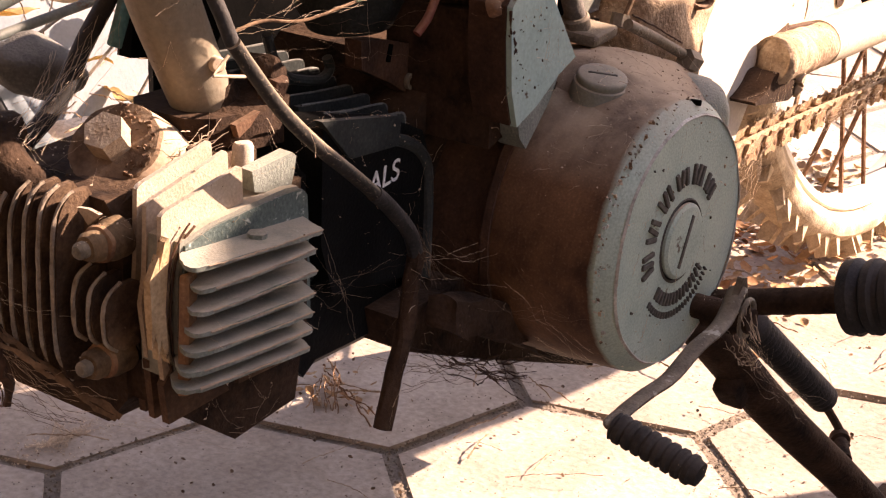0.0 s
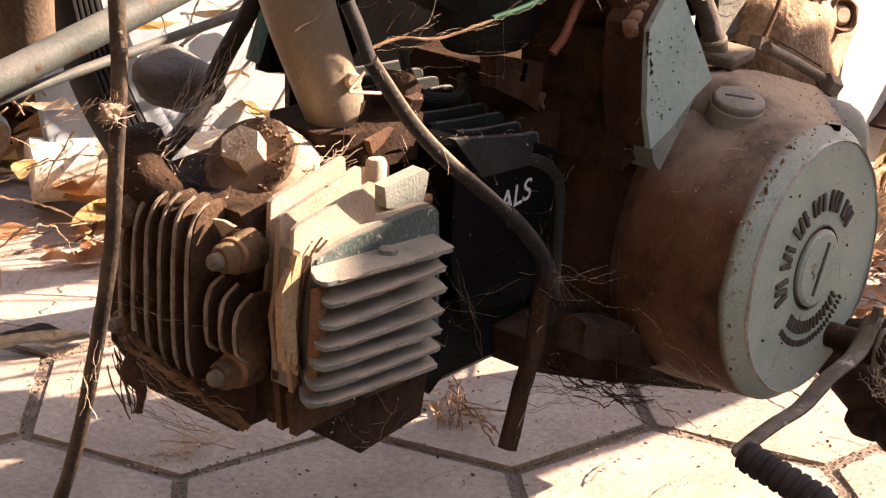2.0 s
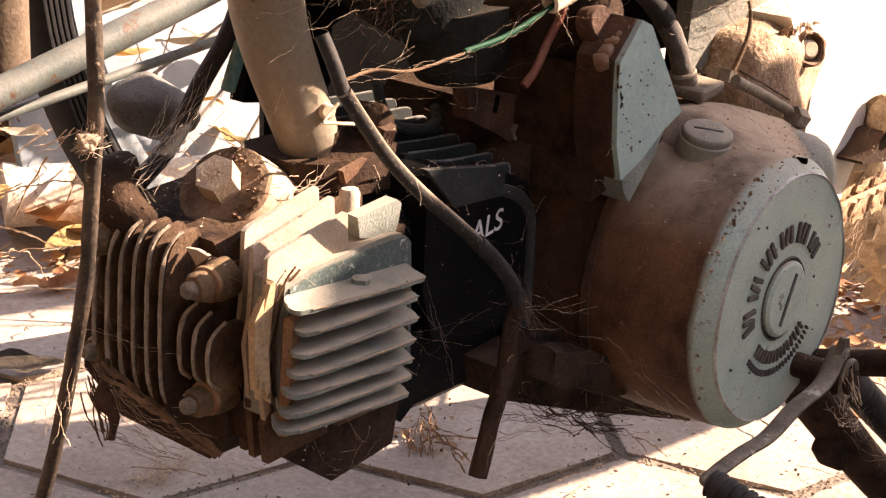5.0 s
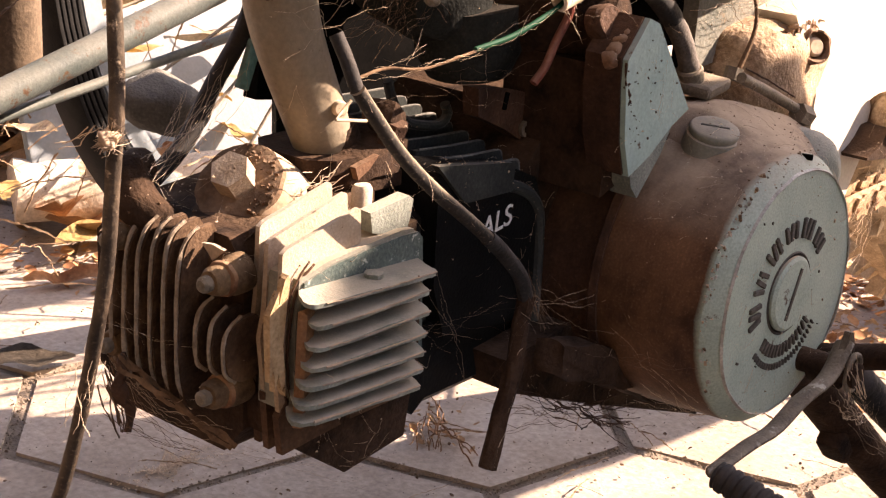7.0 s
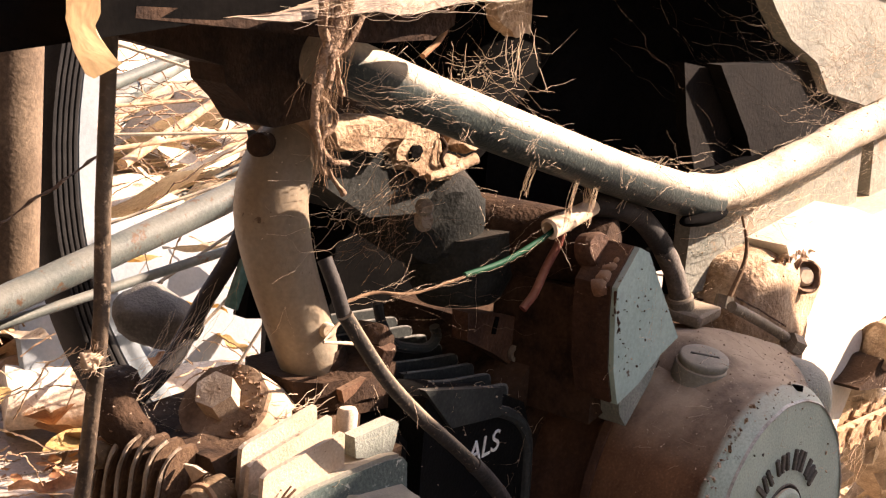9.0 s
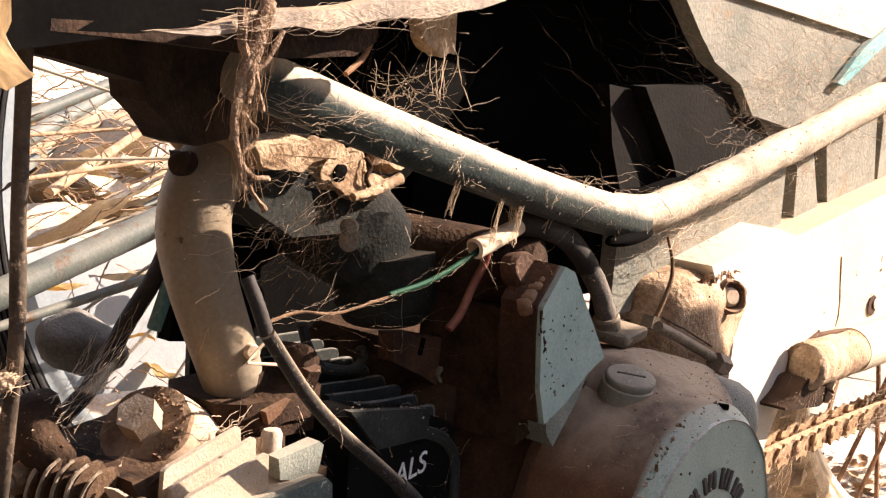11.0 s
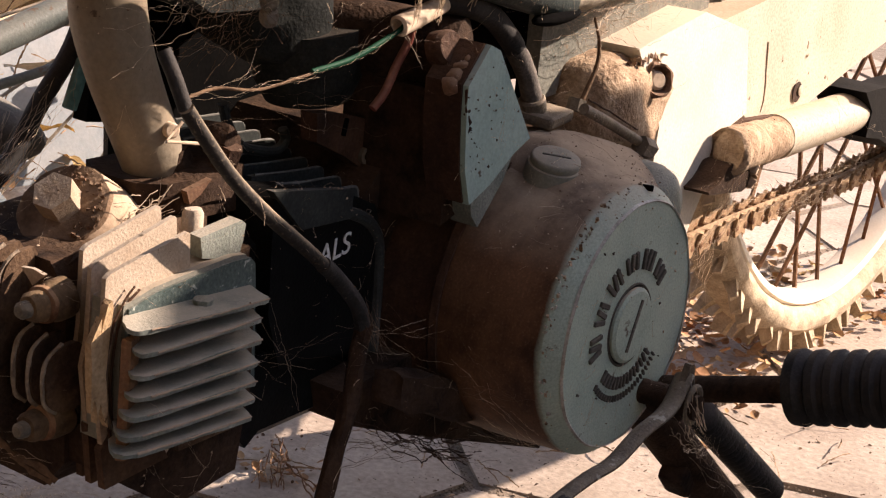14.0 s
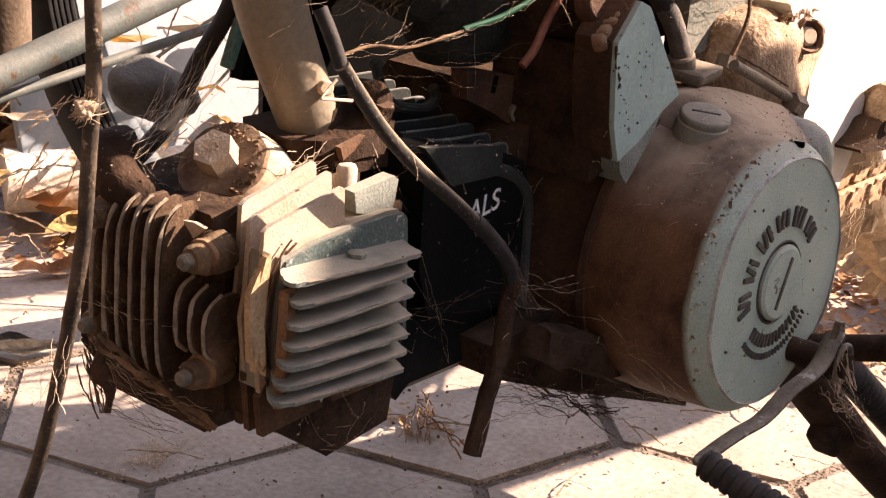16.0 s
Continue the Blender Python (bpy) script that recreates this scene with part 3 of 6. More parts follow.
# cylinder
cyl = part("cylinder", prism([(-0.012, 0.265), (-0.012, 0.345), (0.0, 0.352), (0.07, 0.352), (0.085, 0.33), (0.085, 0.28), (0.06, 0.255), (0.0, 0.255)], 'x', -0.175, -0.070, 0.004), M_BLACK, bike, "black painted cylinder barrel")
for i in range(10):
    y, xb, zb = 0.0865 - 0.0115 * i, -0.0668 - 0.00285 * i, 0.3690 - 0.00105 * i
    za = zb + 0.0035
    fn = prism([(-0.130, za), (xb - 0.02, zb + 0.0012), (xb, zb), (xb + 0.003, zb - 0.006), (xb + 0.003, 0.33), (-0.130, 0.33)], 'y', y, y + 0.0028, 0.0007, 2)
    part("cylinder_fin", roughen(fn, 0.0003, 90), M_FIN, cyl)
    # thin lighter tube paints the light caught along the fin's edge
    part("fin_edge", tube([(-0.128, y + 0.0004, za), (xb - 0.02, y + 0.0004, zb + 0.0013), (xb - 0.0008, y + 0.0004, zb + 0.0001), (xb + 0.0020, y + 0.0004, zb - 0.005)], 0.0005, 6, 5, wob=0.5), M_EDGE, cyl)
plate_o = [(-0.146, 0.318), (-0.146, 0.364), (-0.140, 0.3665), (-0.100, 0.3585), (-0.083, 0.351), (-0.079, 0.342), (-0.078, 0.296), (-0.084, 0.288), (-0.138, 0.294)]
plate = part("chain_tunnel", prism(plate_o, 'y', -0.020, 0.0, 0.004, 3), M_BLACK, cyl, "black cast side plate with white marking")
part("tunnel_rim", tube([(-0.128, -0.018, 0.357), (-0.098, -0.0195, 0.350), (-0.082, -0.0195, 0.340), (-0.0775, -0.0195, 0.325), (-0.077, -0.0195, 0.285)], 0.0028, 10), M_FIN, cyl)
part("barrel_foot", prism([(-0.150, 0.262), (-0.118, 0.284), (-0.07, 0.290), (-0.07, 0.30), (-0.145, 0.30), (-0.165, 0.280)], 'y', -0.015, 0.07, 0.003, 2), M_BLACK, cyl)
fc = bpy.data.curves.new("marking", 'FONT')
fc.body, fc.size, fc.extrude = "ALS", 0.0125, 0.0002
fc.shear = 0.25
fo = bpy.data.objects.new("marking_src", fc)
scene.collection.objects.link(fo)
bpy.context.view_layer.update()
tm = bmesh.new()
tm.from_mesh(fo.to_mesh())
bpy.data.objects.remove(fo)
bmesh.ops.transform(tm, matrix=pose(-0.1185, -0.0206, 0.3315, 90, -8, 0), verts=tm.verts)
part("marking", tm, M_LETTER, cyl, "white letters on the side plate", smooth=0)

part("cylinder_fin", prism([(-0.1491, 0.3688), (-0.1022, 0.3614), (-0.1002, 0.3597), (-0.1008, 0.3489), (-0.1314, 0.3502)], 'y', -0.022, -0.018, 0.0008, 2), M_FIN, cyl)

# cylinder head
headp = part("cylinder_head", prism([(-0.010, 0.284), (-0.010, 0.346), (-0.002, 0.356), (0.055, 0.356), (0.072, 0.34), (0.072, 0.285), (0.05, 0.272), (0.0, 0.272)], 'x', -0.238, -0.165, 0.004), M_GRIME, bike, "rust-brown dusty cylinder head")
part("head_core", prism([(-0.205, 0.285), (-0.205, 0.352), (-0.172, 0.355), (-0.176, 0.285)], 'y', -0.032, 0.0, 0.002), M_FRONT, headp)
fins = [(-0.0345, -0.2432, 0.3594, -0.2056, 0.3678, 0.285), (-0.023, -0.2388, 0.3592, -0.2003, 0.3695, 0.2815), (-0.012, -0.2326, 0.3609, -0.1968, 0.37, 0.278)]
for i, (y, f, t, bx, bt, low) in enumerate(fins):
    o = [(f + 0.0015, low), (f - 0.002, 0.312), (f - 0.0045 + 0.001 * i, 0.325), (f - 0.001, 0.336), (f, t), (f + 0.002, t + 0.0015), (bx - 0.001, bt), (bx, bt - 0.001), (bx + 0.0008, bt - 0.013)]
    if i == 0:
        so = [(-0.199, 0.3567), (-0.2002, 0.3646), (-0.1797, 0.3668), (-0.1774, 0.3650), (-0.1787, 0.3584), (-0.1813, 0.3525)]
        part("head_side", roughen(prism(so, 'y', y, y + 0.006, 0.002, 3), 0.0006, 90), M_ALU, headp)
    o += [(-0.190, 0.340), (-0.205, 0.300), (-0.214, low + 0.002)]
    part("head_fin", roughen(prism(o, 'y', y, y + 0.0020, 0.0005, 1), 0.0003, 80), M_ALUB, headp)
    # darker plate over the fin's foot: painted shade with a drip-stained edge
    part("fin_foot", roughen(prism([(f + 0.0008, low - 0.0005), (f - 0.0016, 0.300 + 0.004 * i), (f + 0.006, 0.309 + 0.003 * i), (f + 0.012, 0.298), (f + 0.020, 0.306), (-0.213, low + 0.0015)], 'y', y - 0.0005, y + 0.0026, 0.0004, 1), 0.0004, 120), M_SIDE, headp)
web_o = [(-0.2505, 0.3401), (-0.2479, 0.3452), (-0.2469, 0.3478), (-0.2463, 0.3422), (-0.2452, 0.3483), (-0.2436, 0.3520), (-0.2422, 0.3530), (-0.2412, 0.3500), (-0.2422, 0.3428), (-0.2436, 0.3355), (-0.2442, 0.3276), (-0.2433, 0.3190), (-0.2429, 0.3085), (-0.2444, 0.3115), (-0.2454, 0.3151), (-0.2464, 0.3188), (-0.2474, 0.3112), (-0.2481, 0.3176), (-0.2490, 0.3206), (-0.2499, 0.3153), (-0.2503, 0.3236), (-0.2508, 0.3322)]
part("dust_web", roughen(prism([(x - 0.001, z) for x, z in web_o], 'y', -0.0374, -0.0345, 0.0004, 1), 0.0006, 200), M_GOLD, headp, "golden-brown crust of dust bridging the fins", smooth=25)
part("stud_post", roughen(lathe([(0, 0.0040), (0.014, 0.0038), (0.0155, 0.0030), (0.0158, 0)], (-0.1857, -0.016, 0.3522), (0.05, 0, 1), 16), 0.0004, 160), M_ALUB, headp)
part("fin_web", prism([(-0.1782, 0.3703), (-0.1652, 0.3729), (-0.1705, 0.3681), (-0.1764, 0.3652)], 'y', -0.006, -0.003, 0.0005, 1), M_BROWNALU, headp)
part("head_base", prism([(-0.236, 0.285), (-0.205, 0.262), (-0.172, 0.266), (-0.166, 0.30), (-0.236, 0.30)], 'y', -0.03, 0.05, 0.003, 2), M_GRIME, headp)
# front face with upright fins
for i in range(9):
    y = -0.0165 + i * 0.0073
    tz = 0.352 + 0.007 * math.sin(math.pi * i / 8)
    bz = 0.287
    o = [(-0.235, tz + 0.001), (-0.2455, tz), (-0.2500, tz - 0.004), (-0.2530, tz - 0.012), (-0.2545, 0.325), (-0.254, bz + 0.016), (-0.2515, bz + 0.006), (-0.248, bz + 0.003), (-0.235, bz)]
    rim_ = [(-0.2440, tz + 0.0004), (-0.2500, tz - 0.0035), (-0.2532, tz - 0.012), (-0.2546, 0.325), (-0.2541, bz + 0.016), (-0.2478, bz + 0.003)]
    if i in (0, 1, 2):
        t2 = 0.3345 - 0.0015 * (2 - i)
        o = [(-0.235, t2), (-0.2465, t2 - 0.0005), (-0.2505, t2 - 0.004), (-0.2522, 0.322), (-0.2515, 0.312), (-0.247, 0.3075), (-0.235, 0.307)]
        rim_ = [(-0.2440, t2 + 0.0002), (-0.2500, t2 - 0.0035), (-0.2524, 0.322), (-0.2516, 0.312), (-0.2470, 0.3075)]
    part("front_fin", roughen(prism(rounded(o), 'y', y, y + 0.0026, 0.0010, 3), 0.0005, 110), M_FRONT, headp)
    # tan rim tube: dust and painted edge light together
    part("fin_edge", tube([(a, y + 0.0013, b) for a, b in rim_], 0.0008, 8, 5, wob=0.6), M_RIM, headp)
for (y, z) in [(-0.009, 0.345), (-0.008, 0.302), (0.044, 0.347), (0.046, 0.305)]:
    ax_ = (-1, -0.1, 0.03)
    st = part("head_nut", roughen(lathe([(0, 0.0072), (0.006, 0.0070), (0.009, 0.0058), (0.0105, 0.0055), (0.015, 0.0052), (0.0170, 0.0042), (0.0175, 0.0)], (-0.238, y, z), ax_, 24), 0.0007, 160), M_NUT, headp, "rusty dome nut")
    part("washer", roughen(lathe([(0.0085, 0.0058), (0.0095, 0.0068), (0.0110, 0.0064), (0.0115, 0.0054)], (-0.238, y, z), ax_, 24), 0.0004, 200), M_RUST, st)
    part("bolt_end", roughen(lathe([(0.016, 0.0030), (0.0200, 0.0029), (0.0210, 0.0020), (0.0211, 0)], (-0.238, y, z), ax_, 16), 0.0003, 300), M_STEEL, st)

part("lit_tab", roughen(prism([(-0.0005, 0.3500), (0.0035, 0.3540), (-0.0020, 0.3548), (-0.0075, 0.3540), (-0.0045, 0.3515), (-0.0015, 0.3490)], 'x', -0.2455, -0.2440, 0.0006, 1), 0.0006, 120), M_ALUB, headp, "small pale metal tab")
# tappet cap with its hexagon
tc_ax = Vector((-0.66, -0.18, 0.73)).normalized()
tc_o = Vector((-0.2138, 0.019, 0.3656))
# tan skirt and hexagon, dark face: lit and shaded sides put in colour
cap = part("tappet_cover", roughen(lathe([(-0.030, 0.0235), (-0.018, 0.0222), (-0.008, 0.0196), (-0.002, 0.0180), (0.0, 0.0170)], tc_o, tc_ax, 48), 0.0004, 120), M_TAN, headp)
part("cap_face", roughen(lathe([(-0.0012, 0.0176), (0.0006, 0.0170), (0.0010, 0.0140), (0.0012, 0.0)], tc_o, tc_ax, 48), 0.0007, 190), M_CAP, cap, "crusted face, dark also for the shade on it")
part("cap_joint", roughen(lathe([(-0.022, 0.0232), (-0.0205, 0.0240), (-0.018, 0.0228)], tc_o, tc_ax, 48), 0.0005, 150), M_GRIME, cap)
part("hexagon", roughen(hexnut(tc_o + tc_ax * 0.0008, tc_ax, 0.0079, 0.0092, 0.0010), 0.0002, 140), M_ALUB, cap)
part("cap_housing", roughen(lathe([(-0.036, 0.022), (-0.026, 0.0244), (-0.0235, 0.0230)], tc_o, tc_ax, 40), 0.0012, 90), M_GRIME, headp)
crust = random.Random(5)
for _ in range(45):
    a, q = crust.uniform(-1.4, 1.3), crust.uniform(0.0095, 0.0166)
    u_ = (Vector((0.74, -0.66, 0.1)) - tc_ax * tc_ax.dot(Vector((0.74, -0.66, 0.1)))).normalized()
    w_ = tc_ax.cross(u_)
    c_ = tc_o + tc_ax * 0.0012 + u_ * (q * math.cos(a)) + w_ * (q * math.sin(a))
    part("dirt_flake", roughen(box(c_, [crust.uniform(0.0004, 0.0016) for _ in range(3)], [crust.uniform(0, 90) for _ in range(3)], 0), 0.0004, 700), M_CAP if crust.random() < 0.5 else M_BROWNALU, cap)
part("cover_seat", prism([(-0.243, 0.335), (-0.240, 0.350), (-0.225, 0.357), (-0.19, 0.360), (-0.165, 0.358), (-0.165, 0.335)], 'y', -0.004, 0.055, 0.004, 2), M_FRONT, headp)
part("front_lug", roughen(tube([(-0.236, 0.030, 0.350), (-0.243, 0.040, 0.358), (-0.240, 0.050, 0.366), (-0.230, 0.056, 0.366)], 0.008, 14), 0.002, 90), M_GRIME, headp)
part("rear_cable", tube([(-0.232, 0.058, 0.352), (-0.2206, 0.06, 0.3586), (-0.2038, 0.06, 0.3712), (-0.1896, 0.06, 0.3913), (-0.1737, 0.06, 0.4115), (-0.160, 0.062, 0.438)], 0.0037, 14), M_RUBBER, bike, "thick black cable behind the tappet cover")
part("teal_strip", box((-0.176, 0.055, 0.398), (0.006, 0.003, 0.020), (0, 22, 0), 0.001), M_TEAL, bike, "faded teal plastic strip")
part("curled_pipe", tube([(-0.133, 0.02, 0.392), (-0.1293, 0.02, 0.3825), (-0.122, 0.02, 0.3735), (-0.1116, 0.02, 0.3697), (-0.100, 0.02, 0.3680), (-0.0945, 0.02, 0.3715), (-0.0965, 0.02, 0.3765)], 0.0022, 10), M_FIN, bike, "curled black vent pipe")
brk = part("brown_bracket", roughen(prism([(-0.1022, 0.3879), (-0.0875, 0.3862), (-0.0660, 0.3806), (-0.0619, 0.3695), (-0.0649, 0.3615), (-0.0714, 0.3611), (-0.0824, 0.3674), (-0.1010, 0.3758)], 'y', -0.002, 0.006, 0.002, 2), 0.0008, 60), M_FLANGE, bike, "red-brown hanging bracket")
part("slot", box((-0.0836, -0.0024, 0.3800), (0.0024, 0.001, 0.0075), (0, 14, 0), 0.0004), M_PLASTICSHADE, brk)
part("bracket_eye", lathe([(0, 0.0036), (0.002, 0.0036), (0.002, 0.0018), (0.0, 0.0015)], (-0.0695, -0.002, 0.3658), (0, -1, 0), 16), M_STEEL, brk)

# left rocker cover with level fins
ro = [(-0.2380, 0.330), (-0.2372, 0.3415), (-0.2366, 0.3485), (-0.2244, 0.3516), (-0.2051, 0.3532), (-0.1876, 0.3542), (-0.1785, 0.3537), (-0.1760, 0.3510), (-0.1753, 0.3419), (-0.1735, 0.306), (-0.177, 0.3015), (-0.232, 0.3035), (-0.2385, 0.308)]
rock = part("rocker_cover", prism(ro, 'y', -0.0385, -0.026, 0.0015, 2), M_ARCH, bike, "grey finned side cover of the cylinder head")
rc_ = Vector((-0.206, 0.322))
neck_o = [tuple(rc_ + (Vector(q) - rc_) * 1.05) for q in ro[:6]] + [(-0.1800, 0.3550), (-0.1785, 0.310), (-0.200, 0.300), (-0.240, 0.300)]
part("cover_neck", prism(neck_o, 'y', -0.0375, -0.020, 0.0035, 3), M_CASE, rock, "dust-coated neck behind the fins")
# dark brown tubes draw the shading of the grooves round the cover
part("joint_line", roughen(tube([(-0.2307, -0.0369, 0.3540), (-0.2379, -0.0368, 0.3471), (-0.2410, -0.0364, 0.3371), (-0.2420, -0.0362, 0.3253), (-0.2415, -0.0362, 0.3126), (-0.2392, -0.0362, 0.3024)], 0.0005, 8), 0.0005, 150), M_FLANGE, rock)
part("joint_line", roughen(tube([(-0.2330, -0.0369, 0.3555), (-0.2403, -0.0368, 0.3471), (-0.2434, -0.0364, 0.3371), (-0.2444, -0.0362, 0.3253), (-0.2439, -0.0362, 0.3126), (-0.2416, -0.0362, 0.3024)], 0.0004, 8), 0.0005, 150), M_FLANGE, rock)
# the seven fins: (left end, its height, right end, its height)
for i, (xl, zl, xr, zr) in enumerate([(-0.2475, 0.3462, -0.1835, 0.3432), (-0.2445, 0.3378, -0.1867, 0.3370), (-0.2460, 0.3302, -0.1861, 0.3287), (-0.2472, 0.3231, -0.1871, 0.3206), (-0.2490, 0.3169, -0.1878, 0.3135), (-0.2505, 0.3104, -0.1886, 0.3070), (-0.2525, 0.3047, -0.1900, 0.3006)]):
    o = [(xl + 0.010, -0.036), (xl + 0.0035, -0.0440), (xl + 0.0008, -0.0490), (xl + 0.0020, -0.0522), (xl + 0.0060, -0.0535), (xr - 0.008, -0.0538), (xr - 0.0012, -0.0535), (xr, -0.0515), (xr + 0.0030, -0.0440), (xr + 0.0068, -0.036)]
    fm = prism(rounded(o), 'z', zl - 0.0008, zl + 0.0008, 0.0004, 1)
    bmesh.ops.subdivide_edges(fm, edges=[e for e in fm.edges if e.calc_length() > 0.02], cuts=9)
    bmesh.ops.rotate(fm, cent=(xl + 0.006, -0.05, zl), matrix=Matrix.Rotation(math.atan2(zl - zr, xr - xl - 0.006), 3, 'Y'), verts=fm.verts)
    part("fin", roughen(roughen(fm, 0.0005, 60), 0.0004, 420), M_ALU, rock)
    part("fin_dust", roughen(tube([(xl + 0.0065, -0.0537, zl + 0.0007), ((xl + xr) / 2, -0.0540, (zl + zr) / 2 + 0.0006), (xr - 0.0015, -0.0536, zr + 0.0008)], 0.00035, 6, 16, wob=0.8), 0.0003, 500), M_LIP, rock)
part("rust_patch", roughen(box((-0.2405, -0.0430, 0.320), (0.0085, 0.004, 0.041), (0, 4, 25), 0.0010), 0.0010, 180), M_RUST, rock, "rust-brown corroded end")
# dark rusty plate that also deepens the shade between the fins
part("fin_root", prism([(-0.236, 0.343), (-0.178, 0.341), (-0.178, 0.300), (-0.236, 0.303)], 'y', -0.0405, -0.038, 0.001, 1), M_FRONT, rock)
part("cover_screw", roughen(lathe([(-0.002, 0.0034), (0.0008, 0.0034), (0.0016, 0.001)], (-0.208, -0.0440, 0.3462), (0, 0, 1), 16), 0.0005, 300), M_ALU, rock)

# intake pipe
mani = part("intake_pipe", tube([(-0.166, 0.02, 0.366), (-0.172, 0.02, 0.380), (-0.1865, 0.021, 0.4130), (-0.1920, 0.022, 0.4345), (-0.1890, 0.023, 0.4490), (-0.1780, 0.025, 0.4590), (-0.158, 0.030, 0.4650)], lambda t: 0.0112 + 0.0026 * min(1, t / 0.45) - 0.0012 * max(0, t - 0.6), 28), M_CREAM, bike, "dusty cream intake pipe")
# dark clamp, drawn long to paint the shadow over the pipe's top
part("pipe_collar", roughen(tube([(-0.1740, 0.026, 0.4600), (-0.163, 0.029, 0.4645), (-0.150, 0.034, 0.4670)], 0.0150, 20), 0.0014, 80), M_GRIME, mani, "grimy joint, dark also for the shade on the pipe top")
part("pipe_plug", lathe([(0, 0.0), (0.0, 0.0036), (0.001, 0.0044), (0.012, 0.0044)], (-0.206, 0.016, 0.461), (0.8, 0.5, -0.1), 20), M_GRIME, mani)
part("flange", prism([(-0.188, 0.010), (-0.180, 0.002), (-0.15, -0.002), (-0.136, 0.005), (-0.136, 0.035), (-0.15, 0.045), (-0.180, 0.045), (-0.188, 0.035)], 'z', 0.362, 0.3715, 0.003, 2), M_GRIME, mani)
part("flange_bolt", hexnut((-0.152, 0.002, 0.372), (0.1, -0.3, 1), 0.0055, 0.011), M_FLANGE, mani)
part("bolt_ear", box((-0.150, 0.006, 0.383), (0.016, 0.014, 0.010), (0, 35, 20), 0.003), M_GRIME, mani)
part("pipe_foot", roughen(lathe([(0, 0.0250), (0.006, 0.0248), (0.0085, 0.0185), (0.0095, 0.0130), (0.016, 0.0118)], (-0.164, 0.020, 0.3640), (-0.25, 0.02, 1), 40), 0.0005, 110), M_GRIME, mani, "dark rust-brown pipe flange")
part("pipe_stud", lathe([(0, 0.0), (0.0, 0.0024), (0.001, 0.0030), (0.012, 0.0030)], (-0.176, 0.004, 0.3905), (0.35, 0.8, -0.1), 20), M_WEB, mani, "pale dusty stud end")
part("wire_clip", tube([(-0.1765, -0.001, 0.3950), (-0.1845, -0.001, 0.3889), (-0.1677, -0.001, 0.3856)], 0.0007, 8, 1), M_WEB, mani)
part("gasket", prism([(-0.192, 0.004), (-0.135, -0.002), (-0.132, 0.045), (-0.192, 0.048)], 'z', 0.356, 0.3622, 0.001, 1), M_GRIME, mani)
carb = part("carburettor", roughen(lathe([(0, 0.0), (0.0, 0.013), (0.004, 0.019), (0.02, 0.023), (0.05, 0.023), (0.058, 0.018)], (-0.105, 0.008, 0.424), (0.35, 1, 0.05), 32), 0.0015, 60), M_CARB, bike, "grimy dust-caked carburettor")
part("float_bowl", lathe([(0, 0.022), (0.02, 0.023), (0.03, 0.018), (0.033, 0.004)], (-0.085, 0.02, 0.418), (0.1, 0, -1), 28), M_CARB, carb)
part("carb_body", roughen(prism([(-0.1794, 0.4600), (-0.1481, 0.4609), (-0.1423, 0.4483), (-0.1100, 0.4440), (-0.1100, 0.428), (-0.150, 0.430), (-0.1739, 0.4438)], 'y', 0.012, 0.05, 0.003, 2), 0.0014, 70), M_CARB, carb)
part("carb_bolt", roughen(lathe([(0, 0.0042), (0.002, 0.0042), (0.0032, 0.0030), (0.0034, 0.0)], (-0.1330, -0.0005, 0.4292), (-0.1, -1, 0.2), 20), 0.0004, 300), M_STEEL, carb, "dusty bright bolt head")
part("carb_top", roughen(prism([(-0.1885, 0.4690), (-0.1652, 0.4705), (-0.1404, 0.4672), (-0.1355, 0.4635), (-0.1540, 0.4612), (-0.1703, 0.4588), (-0.1810, 0.4602)], 'y', -0.002, 0.045, 0), 0.0028, 110, 7), M_DUSTBOX, carb, "carburettor top caked in tan dust")
part("dust_clod", roughen(lathe([(0, 0.0), (0.0005, 0.005), (0.004, 0.008), (0.009, 0.005), (0.010, 0.0)], (-0.099, 0.014, 0.452), (0, -0.2, 1), 20), 0.004, 130), M_DUSTBOX, carb, "clod of tan dust")
part("choke_bracket", roughen(prism([(-0.1375, 0.4560), (-0.1321, 0.4610), (-0.1195, 0.4612), (-0.1120, 0.4570), (-0.1130, 0.4502), (-0.0977, 0.4508), (-0.0965, 0.4470), (-0.1084, 0.4432), (-0.1270, 0.4435), (-0.1340, 0.448)], 'y', 0.008, 0.016, 0), 0.0042, 150, 5), M_DUSTBOX, carb, "tan dusty choke bracket")
# solid black disc paints the shade inside the hole
part("bracket_hole", roughen(lathe([(0, 0.0), (0.0, 0.0034), (0.0006, 0.0042), (0.003, 0.0042)], (-0.1295, 0.0070, 0.4535), (0, 1, 0), 18), 0.0006, 260), M_PLASTICSHADE, carb)
part("bracket_curl", tube([(-0.1175, 0.006, 0.4600), (-0.1150, 0.005, 0.4560), (-0.1175, 0.005, 0.4520), (-0.1140, 0.006, 0.4480)], 0.0009, 8), M_GRIME, carb)
part("choke_arm", roughen(tube([(-0.126, 0.004, 0.4450), (-0.112, 0.004, 0.4468), (-0.0985, 0.003, 0.4508)], lambda t: 0.0016 + 0.0008 * t, 12), 0.0004, 200), M_DUSTBOX, carb)
part("idle_screw", lathe([(0, 0.0036), (0.002, 0.0036), (0.003, 0.0024)], (-0.1345, -0.002, 0.4350), (-0.4, -1, 0.2), 14), M_STEEL, carb)
